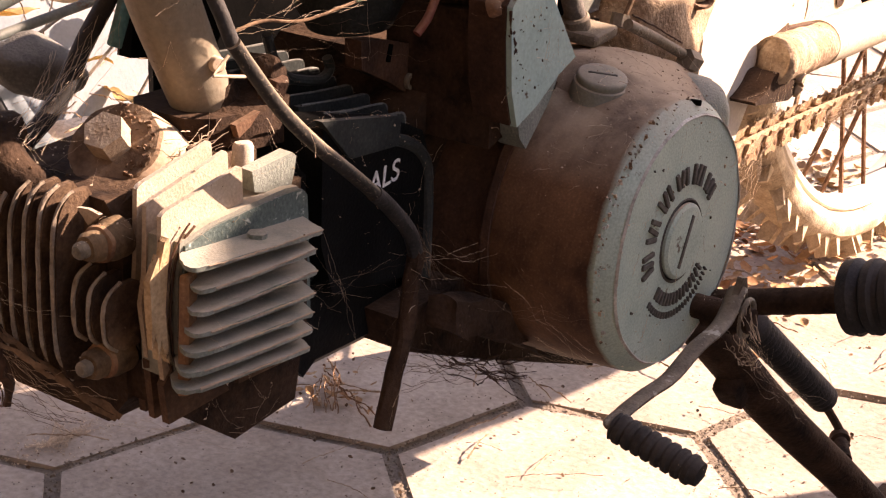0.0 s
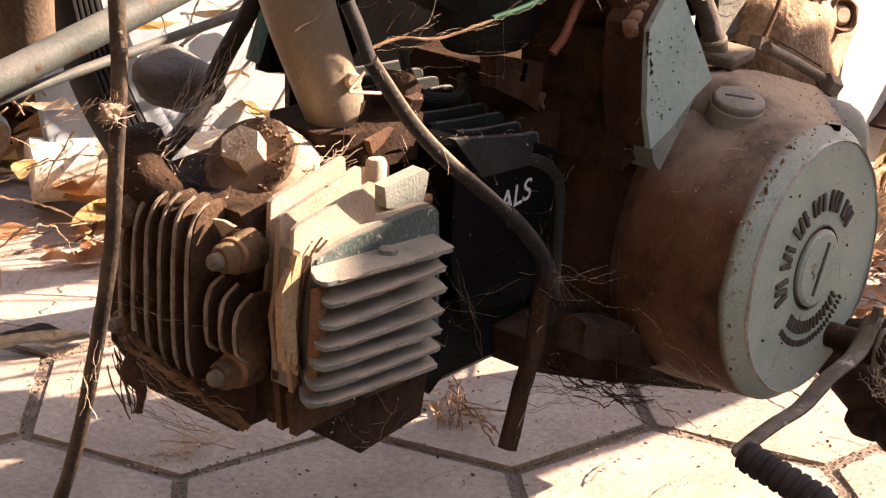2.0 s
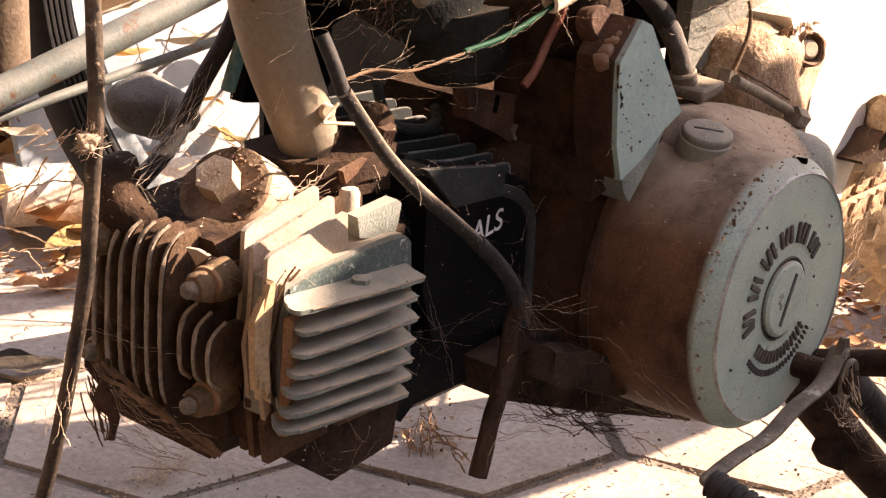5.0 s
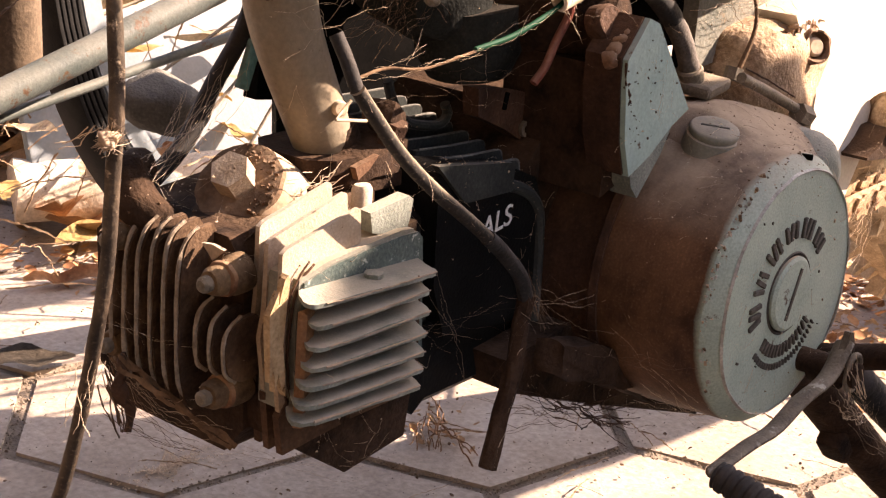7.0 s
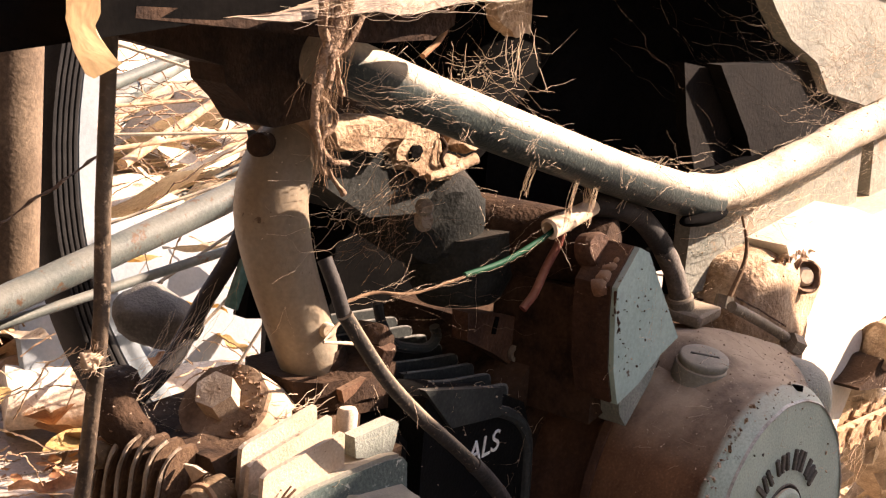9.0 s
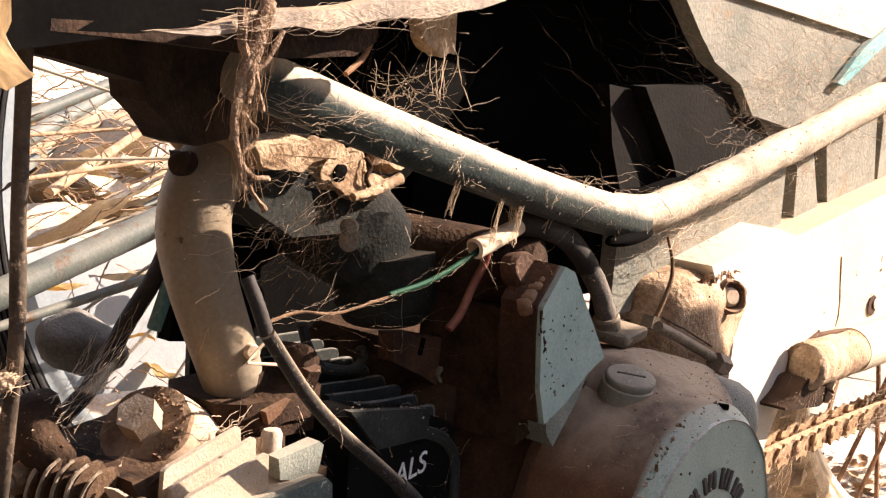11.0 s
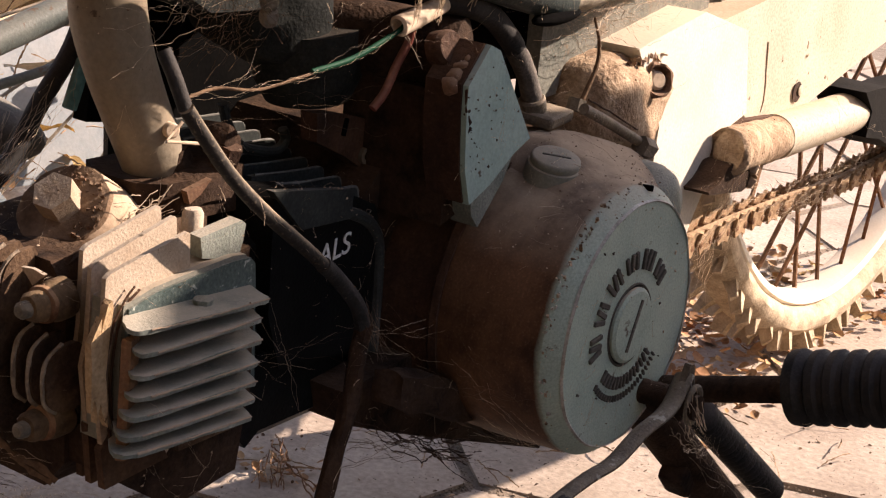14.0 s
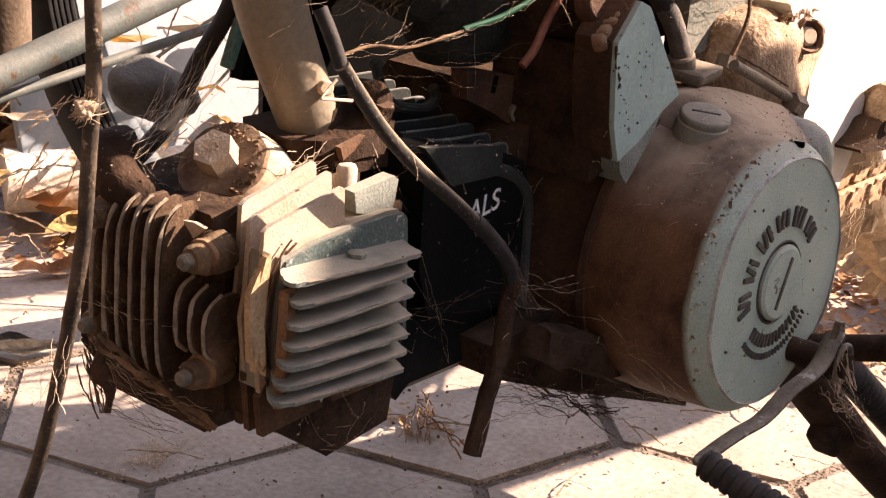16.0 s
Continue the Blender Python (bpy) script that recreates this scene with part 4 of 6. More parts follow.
part("bowl_neck", lathe([(0, 0.0095), (0.004, 0.0110), (0.020, 0.0105), (0.026, 0.0075), (0.028, 0.0)], (-0.0880, 0.016, 0.4345), (-0.36, 0.1, -0.93), 24), M_CARB, carb)
part("air_hose", tube([(-0.09, 0.045, 0.45), (-0.06, 0.05, 0.452), (-0.03, 0.06, 0.465), (0.01, 0.07, 0.49)], 0.017, 20), M_PLASTICSHADE, carb)

# hoses and cables
# dustless copy of the hose top paints the shade it runs into
part("hose_stub", tube([(-0.2262, -0.040, 0.4330), (-0.2250, -0.044, 0.4250), (-0.2225, -0.047, 0.4145)], 0.0025, 14), M_RUBBER, bike, "upper hose end, coloured dark for the shade there")
part("breather_hose", tube([(-0.2235, -0.048, 0.4155), (-0.216, -0.049, 0.4055), (-0.203, -0.050, 0.390), (-0.185, -0.050, 0.374), (-0.163, -0.050, 0.357), (-0.150, -0.050, 0.3465)], 0.0026, 14), M_HOSE, bike, "dusty black breather hose")
# lower length in darker rubber, in place of the shade falling on it
part("hose_sleeve", tube([(-0.152, -0.050, 0.3482), (-0.142, -0.050, 0.340), (-0.130, -0.050, 0.327), (-0.124, -0.050, 0.314)], 0.0031, 14, wob=0.12), M_RUBBER, bike, "black lower hose length, shade put into its colour")
part("drain_hose", tube([(-0.124, -0.050, 0.318), (-0.127, -0.05, 0.305), (-0.130, -0.05, 0.287), (-0.136, -0.05, 0.270), (-0.143, -0.05, 0.2485)], 0.0036, 14, wob=0.25), M_GRIME, bike, "short black drain hose hanging down")
rod_l = [(-0.32, -0.049, 0.540), (-0.32, -0.047, 0.508), (-0.32, -0.046, 0.460), (-0.32, -0.0465, 0.430), (-0.32, -0.044, 0.407), (-0.32, -0.040, 0.377), (-0.32, -0.031, 0.342), (-0.32, -0.018, 0.303), (-0.321, 0.0, 0.26), (-0.323, 0.02, 0.2)]
part("brake_cable", tube(rod_l, 0.0023, 14, wob=0.12), M_CABLE, bike, "black cable with cobweb hanging before the engine")

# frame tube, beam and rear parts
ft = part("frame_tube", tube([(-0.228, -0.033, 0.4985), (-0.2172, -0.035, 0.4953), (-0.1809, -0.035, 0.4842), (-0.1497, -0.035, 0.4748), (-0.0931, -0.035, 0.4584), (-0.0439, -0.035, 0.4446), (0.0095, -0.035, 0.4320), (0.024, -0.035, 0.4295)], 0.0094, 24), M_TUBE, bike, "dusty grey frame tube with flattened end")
part("rear_tube", roughen(tube([(0.0120, -0.031, 0.4325), (0.0398, -0.033, 0.4318), (0.0921, -0.033, 0.4386), (0.1683, -0.033, 0.4533), (0.2283, -0.033, 0.4648), (0.2950, -0.033, 0.4785)], 0.0088, 24, wob=0.08), 0.0012, 55), M_DUSTTUBE, ft, "dust-caked rear tube")
part("tube_stub", tube([(0.2930, -0.033, 0.4780), (0.330, -0.031, 0.486), (0.42, -0.030, 0.503)], 0.0082, 20), M_GRIME, ft)
tm2 = bmesh.new()
bmesh.ops.create_uvsphere(tm2, u_segments=20, v_segments=10, radius=1)
bmesh.ops.transform(tm2, matrix=pose(0.0130, -0.0395, 0.4235, 0, -4, 0) @ Matrix.Diagonal((0.0185, 0.006, 0.0034, 1)), verts=tm2.verts)
# black ellipsoid in place of the shaded inside of the mouth
part("tube_mouth", tm2, M_PLASTICSHADE, ft, "flattened tube mouth, its shaded inside drawn as solid black")
beam_o = [(0.19, 0.4012), (0.2035, 0.403), (0.3492, 0.4214), (0.4712, 0.4366), (0.85, 0.484), (0.85, 0.430), (0.5024, 0.370), (0.4336, 0.3574), (0.3445, 0.3376), (0.258, 0.3405)]
beam = part("swing_arm", prism(beam_o, 'y', -0.030, 0.002, 0.0085, 5), M_WHITE, bike, "dusty cream box-section rear arm")
part("pivot_plate", prism([(0.105, 0.3990), (0.1758, 0.4113), (0.2334, 0.3962), (0.2473, 0.3472), (0.2260, 0.3422), (0.212, 0.3212), (0.1918, 0.2919), (0.1818, 0.2700), (0.17, 0.23), (0.13, 0.24), (0.138, 0.355)], 'y', -0.034, 0.018, 0.0075, 5), M_PLATE, beam, "bright dusty pivot plate")
bb = bmesh.new()
bmesh.ops.create_uvsphere(bb, u_segments=36, v_segments=24, radius=1)
for v in bb.verts:
    v.co = Vector([math.copysign(abs(q) ** 0.5, q) for q in v.co])
bmesh.ops.transform(bb, matrix=pose(0.1165, -0.009, 0.3665, 0, 4, 8) @ Matrix.Diagonal((0.0485, 0.0285, 0.0275, 1)), verts=bb.verts)
part("bolt_boss", roughen(roughen(bb, 0.003, 55), 0.0012, 240), M_DUSTBOX, beam, "tan dust-crusted pivot boss")
part("bolt_hole", roughen(lathe([(-0.003, 0.0092), (0.0006, 0.0090), (0.0008, 0.0076), (-0.0004, 0.0068), (-0.004, 0.0060)], (0.1212, -0.0382, 0.3822), (-0.45, -0.85, 0.25), 32), 0.0018, 190), M_BROWNALU, beam)
# pale disc paints the lit inside of the hole
part("hole_liner", lathe([(0, 0.0), (0.0, 0.0036), (0.0012, 0.0048), (0.006, 0.0050)], (0.1216, -0.0388, 0.3820), (0.45, 0.85, -0.25), 20), M_WEB, beam)
for k in range(22):
    part("dust_crust", roughen(box((0.098 + 0.0017 * k, -0.0335 - 0.0008 * math.sin(2.3 * k), 0.3925 + 0.0012 * math.sin(1.7 * k)), (0.0022 + 0.0006 * (k % 3), 0.0016, 0.0014), (20 * k, 9 * k, 31 * k), 0), 0.002, 400), M_TAN if k % 3 else M_BROWNALU, beam)
# dark disc for the hole's shade, light disc for its bright oval
part("beam_hole", lathe([(0, 0.0058), (0.0008, 0.0066), (0.001, 0.0050), (0.0004, 0.0)], (0.3270, -0.0303, 0.3490), (0, -1, 0), 24), M_FLANGE, beam)
part("hole_plug", lathe([(0, 0.0022), (0.0014, 0.0034), (0.0018, 0.0026), (0.0018, 0.0)], (0.3305, -0.0303, 0.3498), (0, -1, 0), 20), M_WHITE, beam)
for k, (x, z) in enumerate([(0.334, 0.3827), (0.3352, 0.3775), (0.3369, 0.3700), (0.3429, 0.3586)]):
    part("rust_flake", roughen(box((x, -0.0300, z), (0.0016, 0.0005, 0.0028), (0, 37 * k, 0), 0), 0.002, 250), M_TAN, beam)
part("weld_seam", tube([(0.2724, -0.0301, 0.3854), (0.2757, -0.0302, 0.3682), (0.2785, -0.0302, 0.3526), (0.2767, -0.0301, 0.3428)], 0.0005, 6, wob=0.9), M_TAN, beam)
blk = part("peg_bracket", roughen(prism(rounded([(0.1975, 0.3290), (0.1900, 0.3215), (0.1740, 0.3140), (0.1952, 0.3123), (0.2257, 0.3086), (0.2323, 0.3214), (0.2243, 0.3270)], 1), 'y', -0.0500, -0.026, 0.0050, 5), 0.0018, 70), M_GRIME, bike, "dark rusty bracket under a dusty cross tube", smooth=60)
part("tube_end", roughen(tube([(0.2030, -0.0450, 0.3335), (0.2060, -0.0450, 0.3332), (0.2200, -0.0430, 0.3320), (0.2400, -0.0400, 0.3300), (0.2627, -0.036, 0.3275), (0.3141, -0.035, 0.3262)], lambda t: 0.0060 + 0.0074 * min(1, 6 * t) ** 0.5, 24), 0.0014, 90), M_DUSTBOX, blk, "brown dust-caked tube end")
part("cross_tube", tube([(0.2900, -0.035, 0.3268), (0.3367, -0.035, 0.3262), (0.4336, -0.035, 0.3255)], 0.0140, 24), M_WHITE, blk, "dusty pale cross tube")
for k in range(10):
    part("dust_crust", roughen(box((0.2290 + 0.0010 * (k % 4), -0.0505, 0.3290 - 0.0020 * k), (0.0042, 0.0022, 0.0036), (25 * k, 14 * k, 40 * k), 0.0005, 1), 0.0022, 240), M_TAN, blk)
part("rust_strip", roughen(prism([(0.2234, 0.3404), (0.2438, 0.3436), (0.2803, 0.3412), (0.3036, 0.3385), (0.3014, 0.3343), (0.2605, 0.3380), (0.2371, 0.3390)], 'y', -0.0345, -0.029, 0.0006, 1), 0.0012, 120), M_FLANGE, blk, "rusty strip between arm and tube")
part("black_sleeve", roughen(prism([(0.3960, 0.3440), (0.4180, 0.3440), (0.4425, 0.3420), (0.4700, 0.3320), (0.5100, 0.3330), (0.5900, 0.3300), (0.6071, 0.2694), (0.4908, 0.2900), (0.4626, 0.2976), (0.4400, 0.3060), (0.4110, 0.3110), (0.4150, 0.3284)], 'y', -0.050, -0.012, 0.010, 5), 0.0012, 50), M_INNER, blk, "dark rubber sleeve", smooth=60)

# footpeg, gear lever, stand
peg = part("footpeg", tube([(0.042, -0.05, 0.246), (0.041, -0.10, 0.258), (0.040, -0.165, 0.278)], 0.0062, 20), M_GRIME, bike, "black footpeg with ribbed rubber")
pr = [(0.0, 0.013), (0.001, 0.0165), (0.006, 0.0172)]
for i in range(9):
    h = 0.010 + i * 0.0085
    pr += [(h, 0.0145), (h + 0.0015, 0.0165), (h + 0.005, 0.0168), (h + 0.0065, 0.0150)]
pr += [(0.092, 0.012)]
part("peg_rubber", lathe(pr, (0.040, -0.163, 0.2785), (0.0, -1, 0.30), 32), M_RUBBER, peg)
lev = part("gear_lever", tube([(0.022, -0.1195, 0.276), (0.006, -0.121, 0.2650), (-0.018, -0.121, 0.2615), (-0.040, -0.121, 0.2555), (-0.060, -0.121, 0.2555), (-0.078, -0.121, 0.2545), (-0.088, -0.122, 0.2535), (-0.0895, -0.130, 0.252)], lambda t: 0.0050 - 0.001 * t, 16, flat=0.5), M_LEVER, bike, "worn steel gear lever with ribbed rubber tip")
part("lever_boss", lathe([(-0.012, 0.0060), (-0.011, 0.0072), (0.004, 0.0072), (0.005, 0.0055), (0.002, 0.004)], (0.024, -0.116, 0.2605), (0, -1, 0), 28), M_GRIME, lev)
part("lever_ear", prism([(0.014, 0.270), (0.020, 0.2825), (0.024, 0.2815), (0.028, 0.268), (0.022, 0.262)], 'y', -0.1225, -0.1195, 0.0008, 1), M_LEVER, lev)
pr = [(0.0, 0.0042), (0.001, 0.0060)]
for i in range(8):
    h = 0.002 + i * 0.0045
    pr += [(h, 0.0054), (h + 0.001, 0.0063), (h + 0.0030, 0.0064), (h + 0.0040, 0.0055)]
pr += [(0.040, 0.005), (0.041, 0.002)]
part("lever_rubber", lathe(pr, (-0.089, -0.1225, 0.2535), (0.0, -0.97, -0.20), 24), M_RUBBER, lev)
part("lever_eye", tube([(0.024 + 0.0068 * math.cos(k * 0.7854), -0.1245, 0.2625 + 0.0085 * math.sin(k * 0.7854)) for k in range(9)], 0.0014, 8), M_STEEL, lev)
part("gear_shaft", tube([(0.022, -0.07, 0.2625), (0.022, -0.128, 0.2625)], 0.0058, 16, 1), M_GRIME, lev)
stand = part("side_stand", tube([(0.068, -0.078, 0.236), (0.132, -0.098, 0.168), (0.196, -0.118, 0.108), (0.235, -0.131, 0.070)], lambda t: 0.0135 - 0.002 * t, 14, flat=0.8), M_GRIME, bike, "black folding stand leg")
part("stand_foot", box((0.250, -0.136, 0.069), (0.04, 0.03, 0.006), (0, 0, 0), 0.002), M_GRIME, stand)
part("stand_lug", box((0.098, -0.090, 0.190), (0.020, 0.014, 0.016), (0, 46, 0), 0.003), M_GRIME, stand)
sp = [(0.0, 0.004)]
for i in range(21):
    h = 0.002 + i * 0.0060
    sp += [(h, 0.0078), (h + 0.002, 0.0090), (h + 0.0038, 0.0090), (h + 0.005, 0.0076)]
sp += [(0.130, 0.003)]
part("stand_spring", lathe(sp, (0.120, -0.0865, 0.2165), (0.785, -0.06, -0.61), 20), M_RUBBER, stand)
part("spring_hook", tube([(0.215, -0.093, 0.142), (0.232, -0.096, 0.124), (0.244, -0.099, 0.109), (0.238, -0.106, 0.104)], 0.0026, 10), M_GRIME, stand)
part("hook_pin", lathe([(0, 0.004), (0.018, 0.004), (0.019, 0.006), (0.024, 0.006)], (0.222, -0.112, 0.104), (0.8, 0.5, 0.10), 14), M_GRIME, stand)

# rear wheel
WX, WY, WZ = 0.691, 0.066, 0.4096
whl = part("rear_wheel", lathe([(-0.013, 0.297), (-0.015, 0.303), (-0.011, 0.3060), (-0.006, 0.300), (0.006, 0.300), (0.011, 0.3060), (0.015, 0.303), (0.013, 0.297), (0.0, 0.293)], (WX, WY, WZ), (0, 1, 0), 140, True), M_PLATE, bike, "dusty rear wheel with knobbly tyre")
ty = lathe([(-0.011, 0.3045), (-0.018, 0.309), (-0.0215, 0.316), (-0.0205, 0.324), (-0.015, 0.330), (-0.007, 0.333), (0.007, 0.333), (0.015, 0.330), (0.0205, 0.324), (0.0215, 0.316), (0.018, 0.309), (0.011, 0.3045)], (WX, WY, WZ), (0, 1, 0), 160, True)
tyre = part("tyre", roughen(ty, 0.0015, 60), M_TYRE, whl)
kn = bmesh.new()
kr = random.Random(41)
for i in range(78):
    a = 2 * math.pi * i / 78
    for s, off in ((-1, 0), (1, 0.5)):
        aa = a + (off + kr.gauss(0, 0.10)) * 2 * math.pi / 78
        m = Matrix.Translation((WX, WY, WZ)) @ Matrix.Rotation(-aa, 4, 'Y') @ Matrix.Translation((0.332 - kr.uniform(0, 0.005), s * 0.0125, 0)) @ Matrix.Rotation(s * kr.uniform(0.2, 0.6), 4, 'Z') @ Matrix.Rotation(kr.gauss(0, 0.15), 4, 'Y')
        lug = bmesh.ops.create_cube(kn, size=1)["verts"]
        for v in lug:
            v.co = m @ Vector((v.co.x * 0.030, v.co.y * 0.012 * (0.8 if v.co.x > 0 else 1.2), v.co.z * (0.0035 if v.co.x > 0 else 0.0135)))
roughen(kn, 0.005, 90)
tagged(part("tread", kn, M_TYRE, whl, smooth=20), kind="stuff")
hub = part("hub", lathe([(-0.05, 0.0), (-0.05, 0.03), (-0.045, 0.055), (0.045, 0.055), (0.05, 0.03)], (WX, WY, WZ), (0, 1, 0), 40), M_STEEL, whl)
for i in range(36):
    a = 2 * math.pi * i / 36
    b = a + (0.35 if i % 2 else -0.35)
    s = -1 if i % 4 < 2 else 1
    part("spoke", tube([(WX + 0.05 * math.cos(b), WY + s * 0.04, WZ + 0.05 * math.sin(b)), (WX + 0.298 * math.cos(a), WY, WZ + 0.298 * math.sin(a))], 0.0020, 6, 1), M_RUST, whl)
# chain: two rows of side plates on rollers
chain_z = lambda x: 0.2725 - 0.030 * max(0.0, x - 0.30) + 0.055 * max(0.0, x - 0.46)
chain = part("drive_chain", tube([(x, -0.02, chain_z(x)) for x in (0.19, 0.28, 0.37, 0.46, 0.55, 0.64, 0.74)], 0.0036, 8, 2), M_CHAIN, bike, "rusty dust-caked drive chain")
for i in range(46):
    x = 0.19 + 0.0120 * i
    z = chain_z(x)
    for s in (-1, 1):
        o = [(x - 0.0088, z), (x - 0.0062, z + 0.0062), (x - 0.002, z + 0.0042), (x + 0.002, z + 0.0042), (x + 0.0062, z + 0.0062), (x + 0.0088, z), (x + 0.0062, z - 0.0062), (x + 0.002, z - 0.0042), (x - 0.002, z - 0.0042), (x - 0.0062, z - 0.0062)]
        y = -0.02 + s * (0.0092 if i % 2 else 0.0068)
        part("link", roughen(prism(o, 'y', y - 0.0009, y + 0.0009, 0), 0.0006, 200), M_CHAIN, chain)
    part("roller", lathe([(-0.0105, 0.0018), (-0.0100, 0.0026), (0.0100, 0.0026), (0.0105, 0.0018)], (x + 0.006, -0.02, z), (0, 1, 0), 8), M_RUST, chain)

# panels above
lip = part("leg_shield", prism([(-0.42, 0.500), (-0.315, 0.5115), (-0.275, 0.5165), (-0.190, 0.5220), (-0.170, 0.5330), (-0.12, 0.543), (-0.05, 0.556), (0.04, 0.574), (0.04, 0.75), (-0.5, 0.75)], 'y', -0.07, 0.10, 0.006, 2), M_PLASTICSHADE, bike, "black plastic shield with a dusty lower lip")
part("shield_lip", roughen(roughen(prism([(-0.3049, 0.5145), (-0.2853, 0.5170), (-0.2574, 0.5200), (-0.2033, 0.5262), (-0.1444, 0.5345), (-0.1535, 0.5268), (-0.1798, 0.5216), (-0.2129, 0.5176), (-0.2524, 0.5154), (-0.2788, 0.5145)], 'y', -0.080, -0.074, 0.0008, 1), 0.0022, 55, 3), 0.0006, 300), M_LIP, lip, "dust-caked grey lip")
part("shield_underside", roughen(prism([(-0.335, 0.512), (-0.335, 0.5060), (-0.2892, 0.5022), (-0.266, 0.4982), (-0.2419, 0.4921), (-0.2408, 0.4859), (-0.2328, 0.4797), (-0.2262, 0.4723), (-0.2185, 0.4701), (-0.1990, 0.4734), (-0.1865, 0.4908), (-0.1737, 0.5100)], 'y', -0.005, 0.012, 0.003, 2), 0.0012, 60), M_GRIME, lip, "grimy underside of the shield")
part("shield_flange", roughen(prism([(-0.330, 0.5135), (-0.290, 0.5100), (-0.245, 0.5062), (-0.215, 0.5070), (-0.205, 0.5110), (-0.205, 0.5150), (-0.250, 0.5140), (-0.330, 0.5165)], 'y', -0.070, -0.030, 0.001, 1), 0.001, 70), M_GRIME, lip)
# near-black sheets paint the deep shade of the cavity under the seat
cav = part("battery_box", prism([(0.0, 0.40), (0.45, 0.41), (0.45, 0.545), (0.0, 0.545)], 'y', 0.075, 0.088, 0.005), M_PLASTICSHADE, bike, "black sheets standing in for the shaded hollow under the seat")
part("box_roof", prism([(-0.06, 0.548), (0.28, 0.552), (0.28, 0.565), (-0.06, 0.565)], 'y', 0.014, 0.088, 0.005), M_PLASTICSHADE, cav)
part("air_box", prism([(-0.085, 0.36), (0.20, 0.35), (0.20, 0.54), (-0.065, 0.54)], 'y', 0.09, 0.12, 0.006), M_PLASTICSHADE, cav)
part("side_panel", roughen(prism([(0.075, 0.575), (0.0985, 0.5277), (0.1163, 0.5109), (0.1346, 0.4973), (0.1646, 0.4853), (0.183, 0.4683), (0.2299, 0.4600), (0.46, 0.505), (0.60, 0.56), (0.60, 0.60), (0.075, 0.60)], 'y', -0.008, 0.002, 0.004, 2), 0.0008, 40), M_GREYP, cav, "grey side panel under cobwebs")
# the panels' shade is put into their colour
part("dark_inner_panel", prism([(0.0780, 0.4850), (0.177, 0.4845), (0.2000, 0.4671), (0.2200, 0.4540), (0.1230, 0.4300), (0.1110, 0.4490)], 'y', -0.002, 0.006, 0.003, 2), M_INNER, cav, "inner panel darkened to hold the shade")
part("dark_inner_panel", prism([(0.0609, 0.4855), (0.0962, 0.4807), (0.1295, 0.4477), (0.1268, 0.4340), (0.0803, 0.4320), (0.0689, 0.4551)], 'y', 0.008, 0.014, 0.003, 2), M_INNER, cav, "inner panel darkened to hold the shade")
for strip in ([(0.05, 0.4195), (0.1841, 0.4345), (0.2260, 0.4420), (0.2262, 0.395), (0.1366, 0.380), (0.05, 0.375)], [(0.2400, 0.4430), (0.2589, 0.4478), (0.2790, 0.4000), (0.2430, 0.3900)], [(0.2758, 0.4510), (0.3440, 0.4696), (0.3560, 0.410), (0.2915, 0.395)], [(0.3569, 0.4695), (0.4289, 0.485), (0.4467, 0.4121), (0.3590, 0.405)], [(0.437, 0.485), (0.56, 0.50), (0.58, 0.42), (0.455, 0.412)]):
    part("inner_fender", roughen(prism(strip, 'y', -0.011, -0.003, 0.002, 2), 0.0010, 45), M_GREYP, cav, "grey plastic panel strip")
part("panel_edge", prism([(0.2756, 0.4850), (0.3094, 0.5062), (0.3500, 0.5220), (0.3620, 0.5160), (0.3200, 0.4990), (0.2850, 0.4830)], 'y', -0.0135, -0.010, 0.0008, 1), M_TEAL, cav, "teal plastic edge")
part("seat_base", prism([(0.135, 0.5330), (0.1606, 0.5300), (0.3193, 0.5110), (0.52, 0.515), (0.60, 0.60), (0.135, 0.60)], 'y', -0.0115, -0.0085, 0.001, 2), M_WHITE, cav, "pale tan side cover")
# another black sheet, for the shade behind the cylinder
part("far_cover", prism([(-0.150, 0.375), (-0.02, 0.355), (0.0, 0.50), (-0.136, 0.52)], 'y', 0.078, 0.086, 0.003, 2), M_PLASTICSHADE, cav, "black sheet standing in for shade behind the cylinder")
# black sheet that paints the shade seen through the strip gaps
part("fender_back", prism([(0.05, 0.375), (0.05, 0.43), (0.26, 0.455), (0.72, 0.50), (0.74, 0.39)], 'y', -0.0025, 0.001, 0), M_PLASTICSHADE, cav, "black sheet standing in for the shade between the panel strips")
part("loose_twig", tube([(0.061, -0.030, 0.3778), (0.0695, -0.031, 0.3933), (0.0714, -0.030, 0.4042), (0.0643, -0.030, 0.4171)], lambda t: 0.0014 - 0.0008 * t, 8), M_STICK, cav, "brown dry stalk")
part("bark_scrap", roughen(prism([(-0.1007, 0.530), (-0.0752, 0.530), (-0.0749, 0.5011), (-0.0877, 0.5000), (-0.0977, 0.5089)], 'y', -0.002, 0.004, 0), 0.003, 120, 4), M_DUSTBOX, cav, "tan bark scrap hanging in webs")
part("bark_stalk", tube([(-0.1593, -0.03, 0.5235), (-0.1600, -0.03, 0.5109), (-0.1653, -0.031, 0.503), (-0.1765, -0.033, 0.4972)], 0.0011, 8), M_RUST, cav, "red-brown dry stalk")
# wires
slv = lathe([(0.0, 0.0030), (0.001, 0.0042), (0.014, 0.0040), (0.030, 0.0037), (0.031, 0.0028), (0.012, 0.0026), (0.004, 0.0028)], (-0.0905, -0.03, 0.4265), (0.0288, 0, 0.0066), 24, True)
part("wire_sleeve", roughen(slv, 0.0007, 130), M_WEB, bike, "pale torn sleeve on the wires")
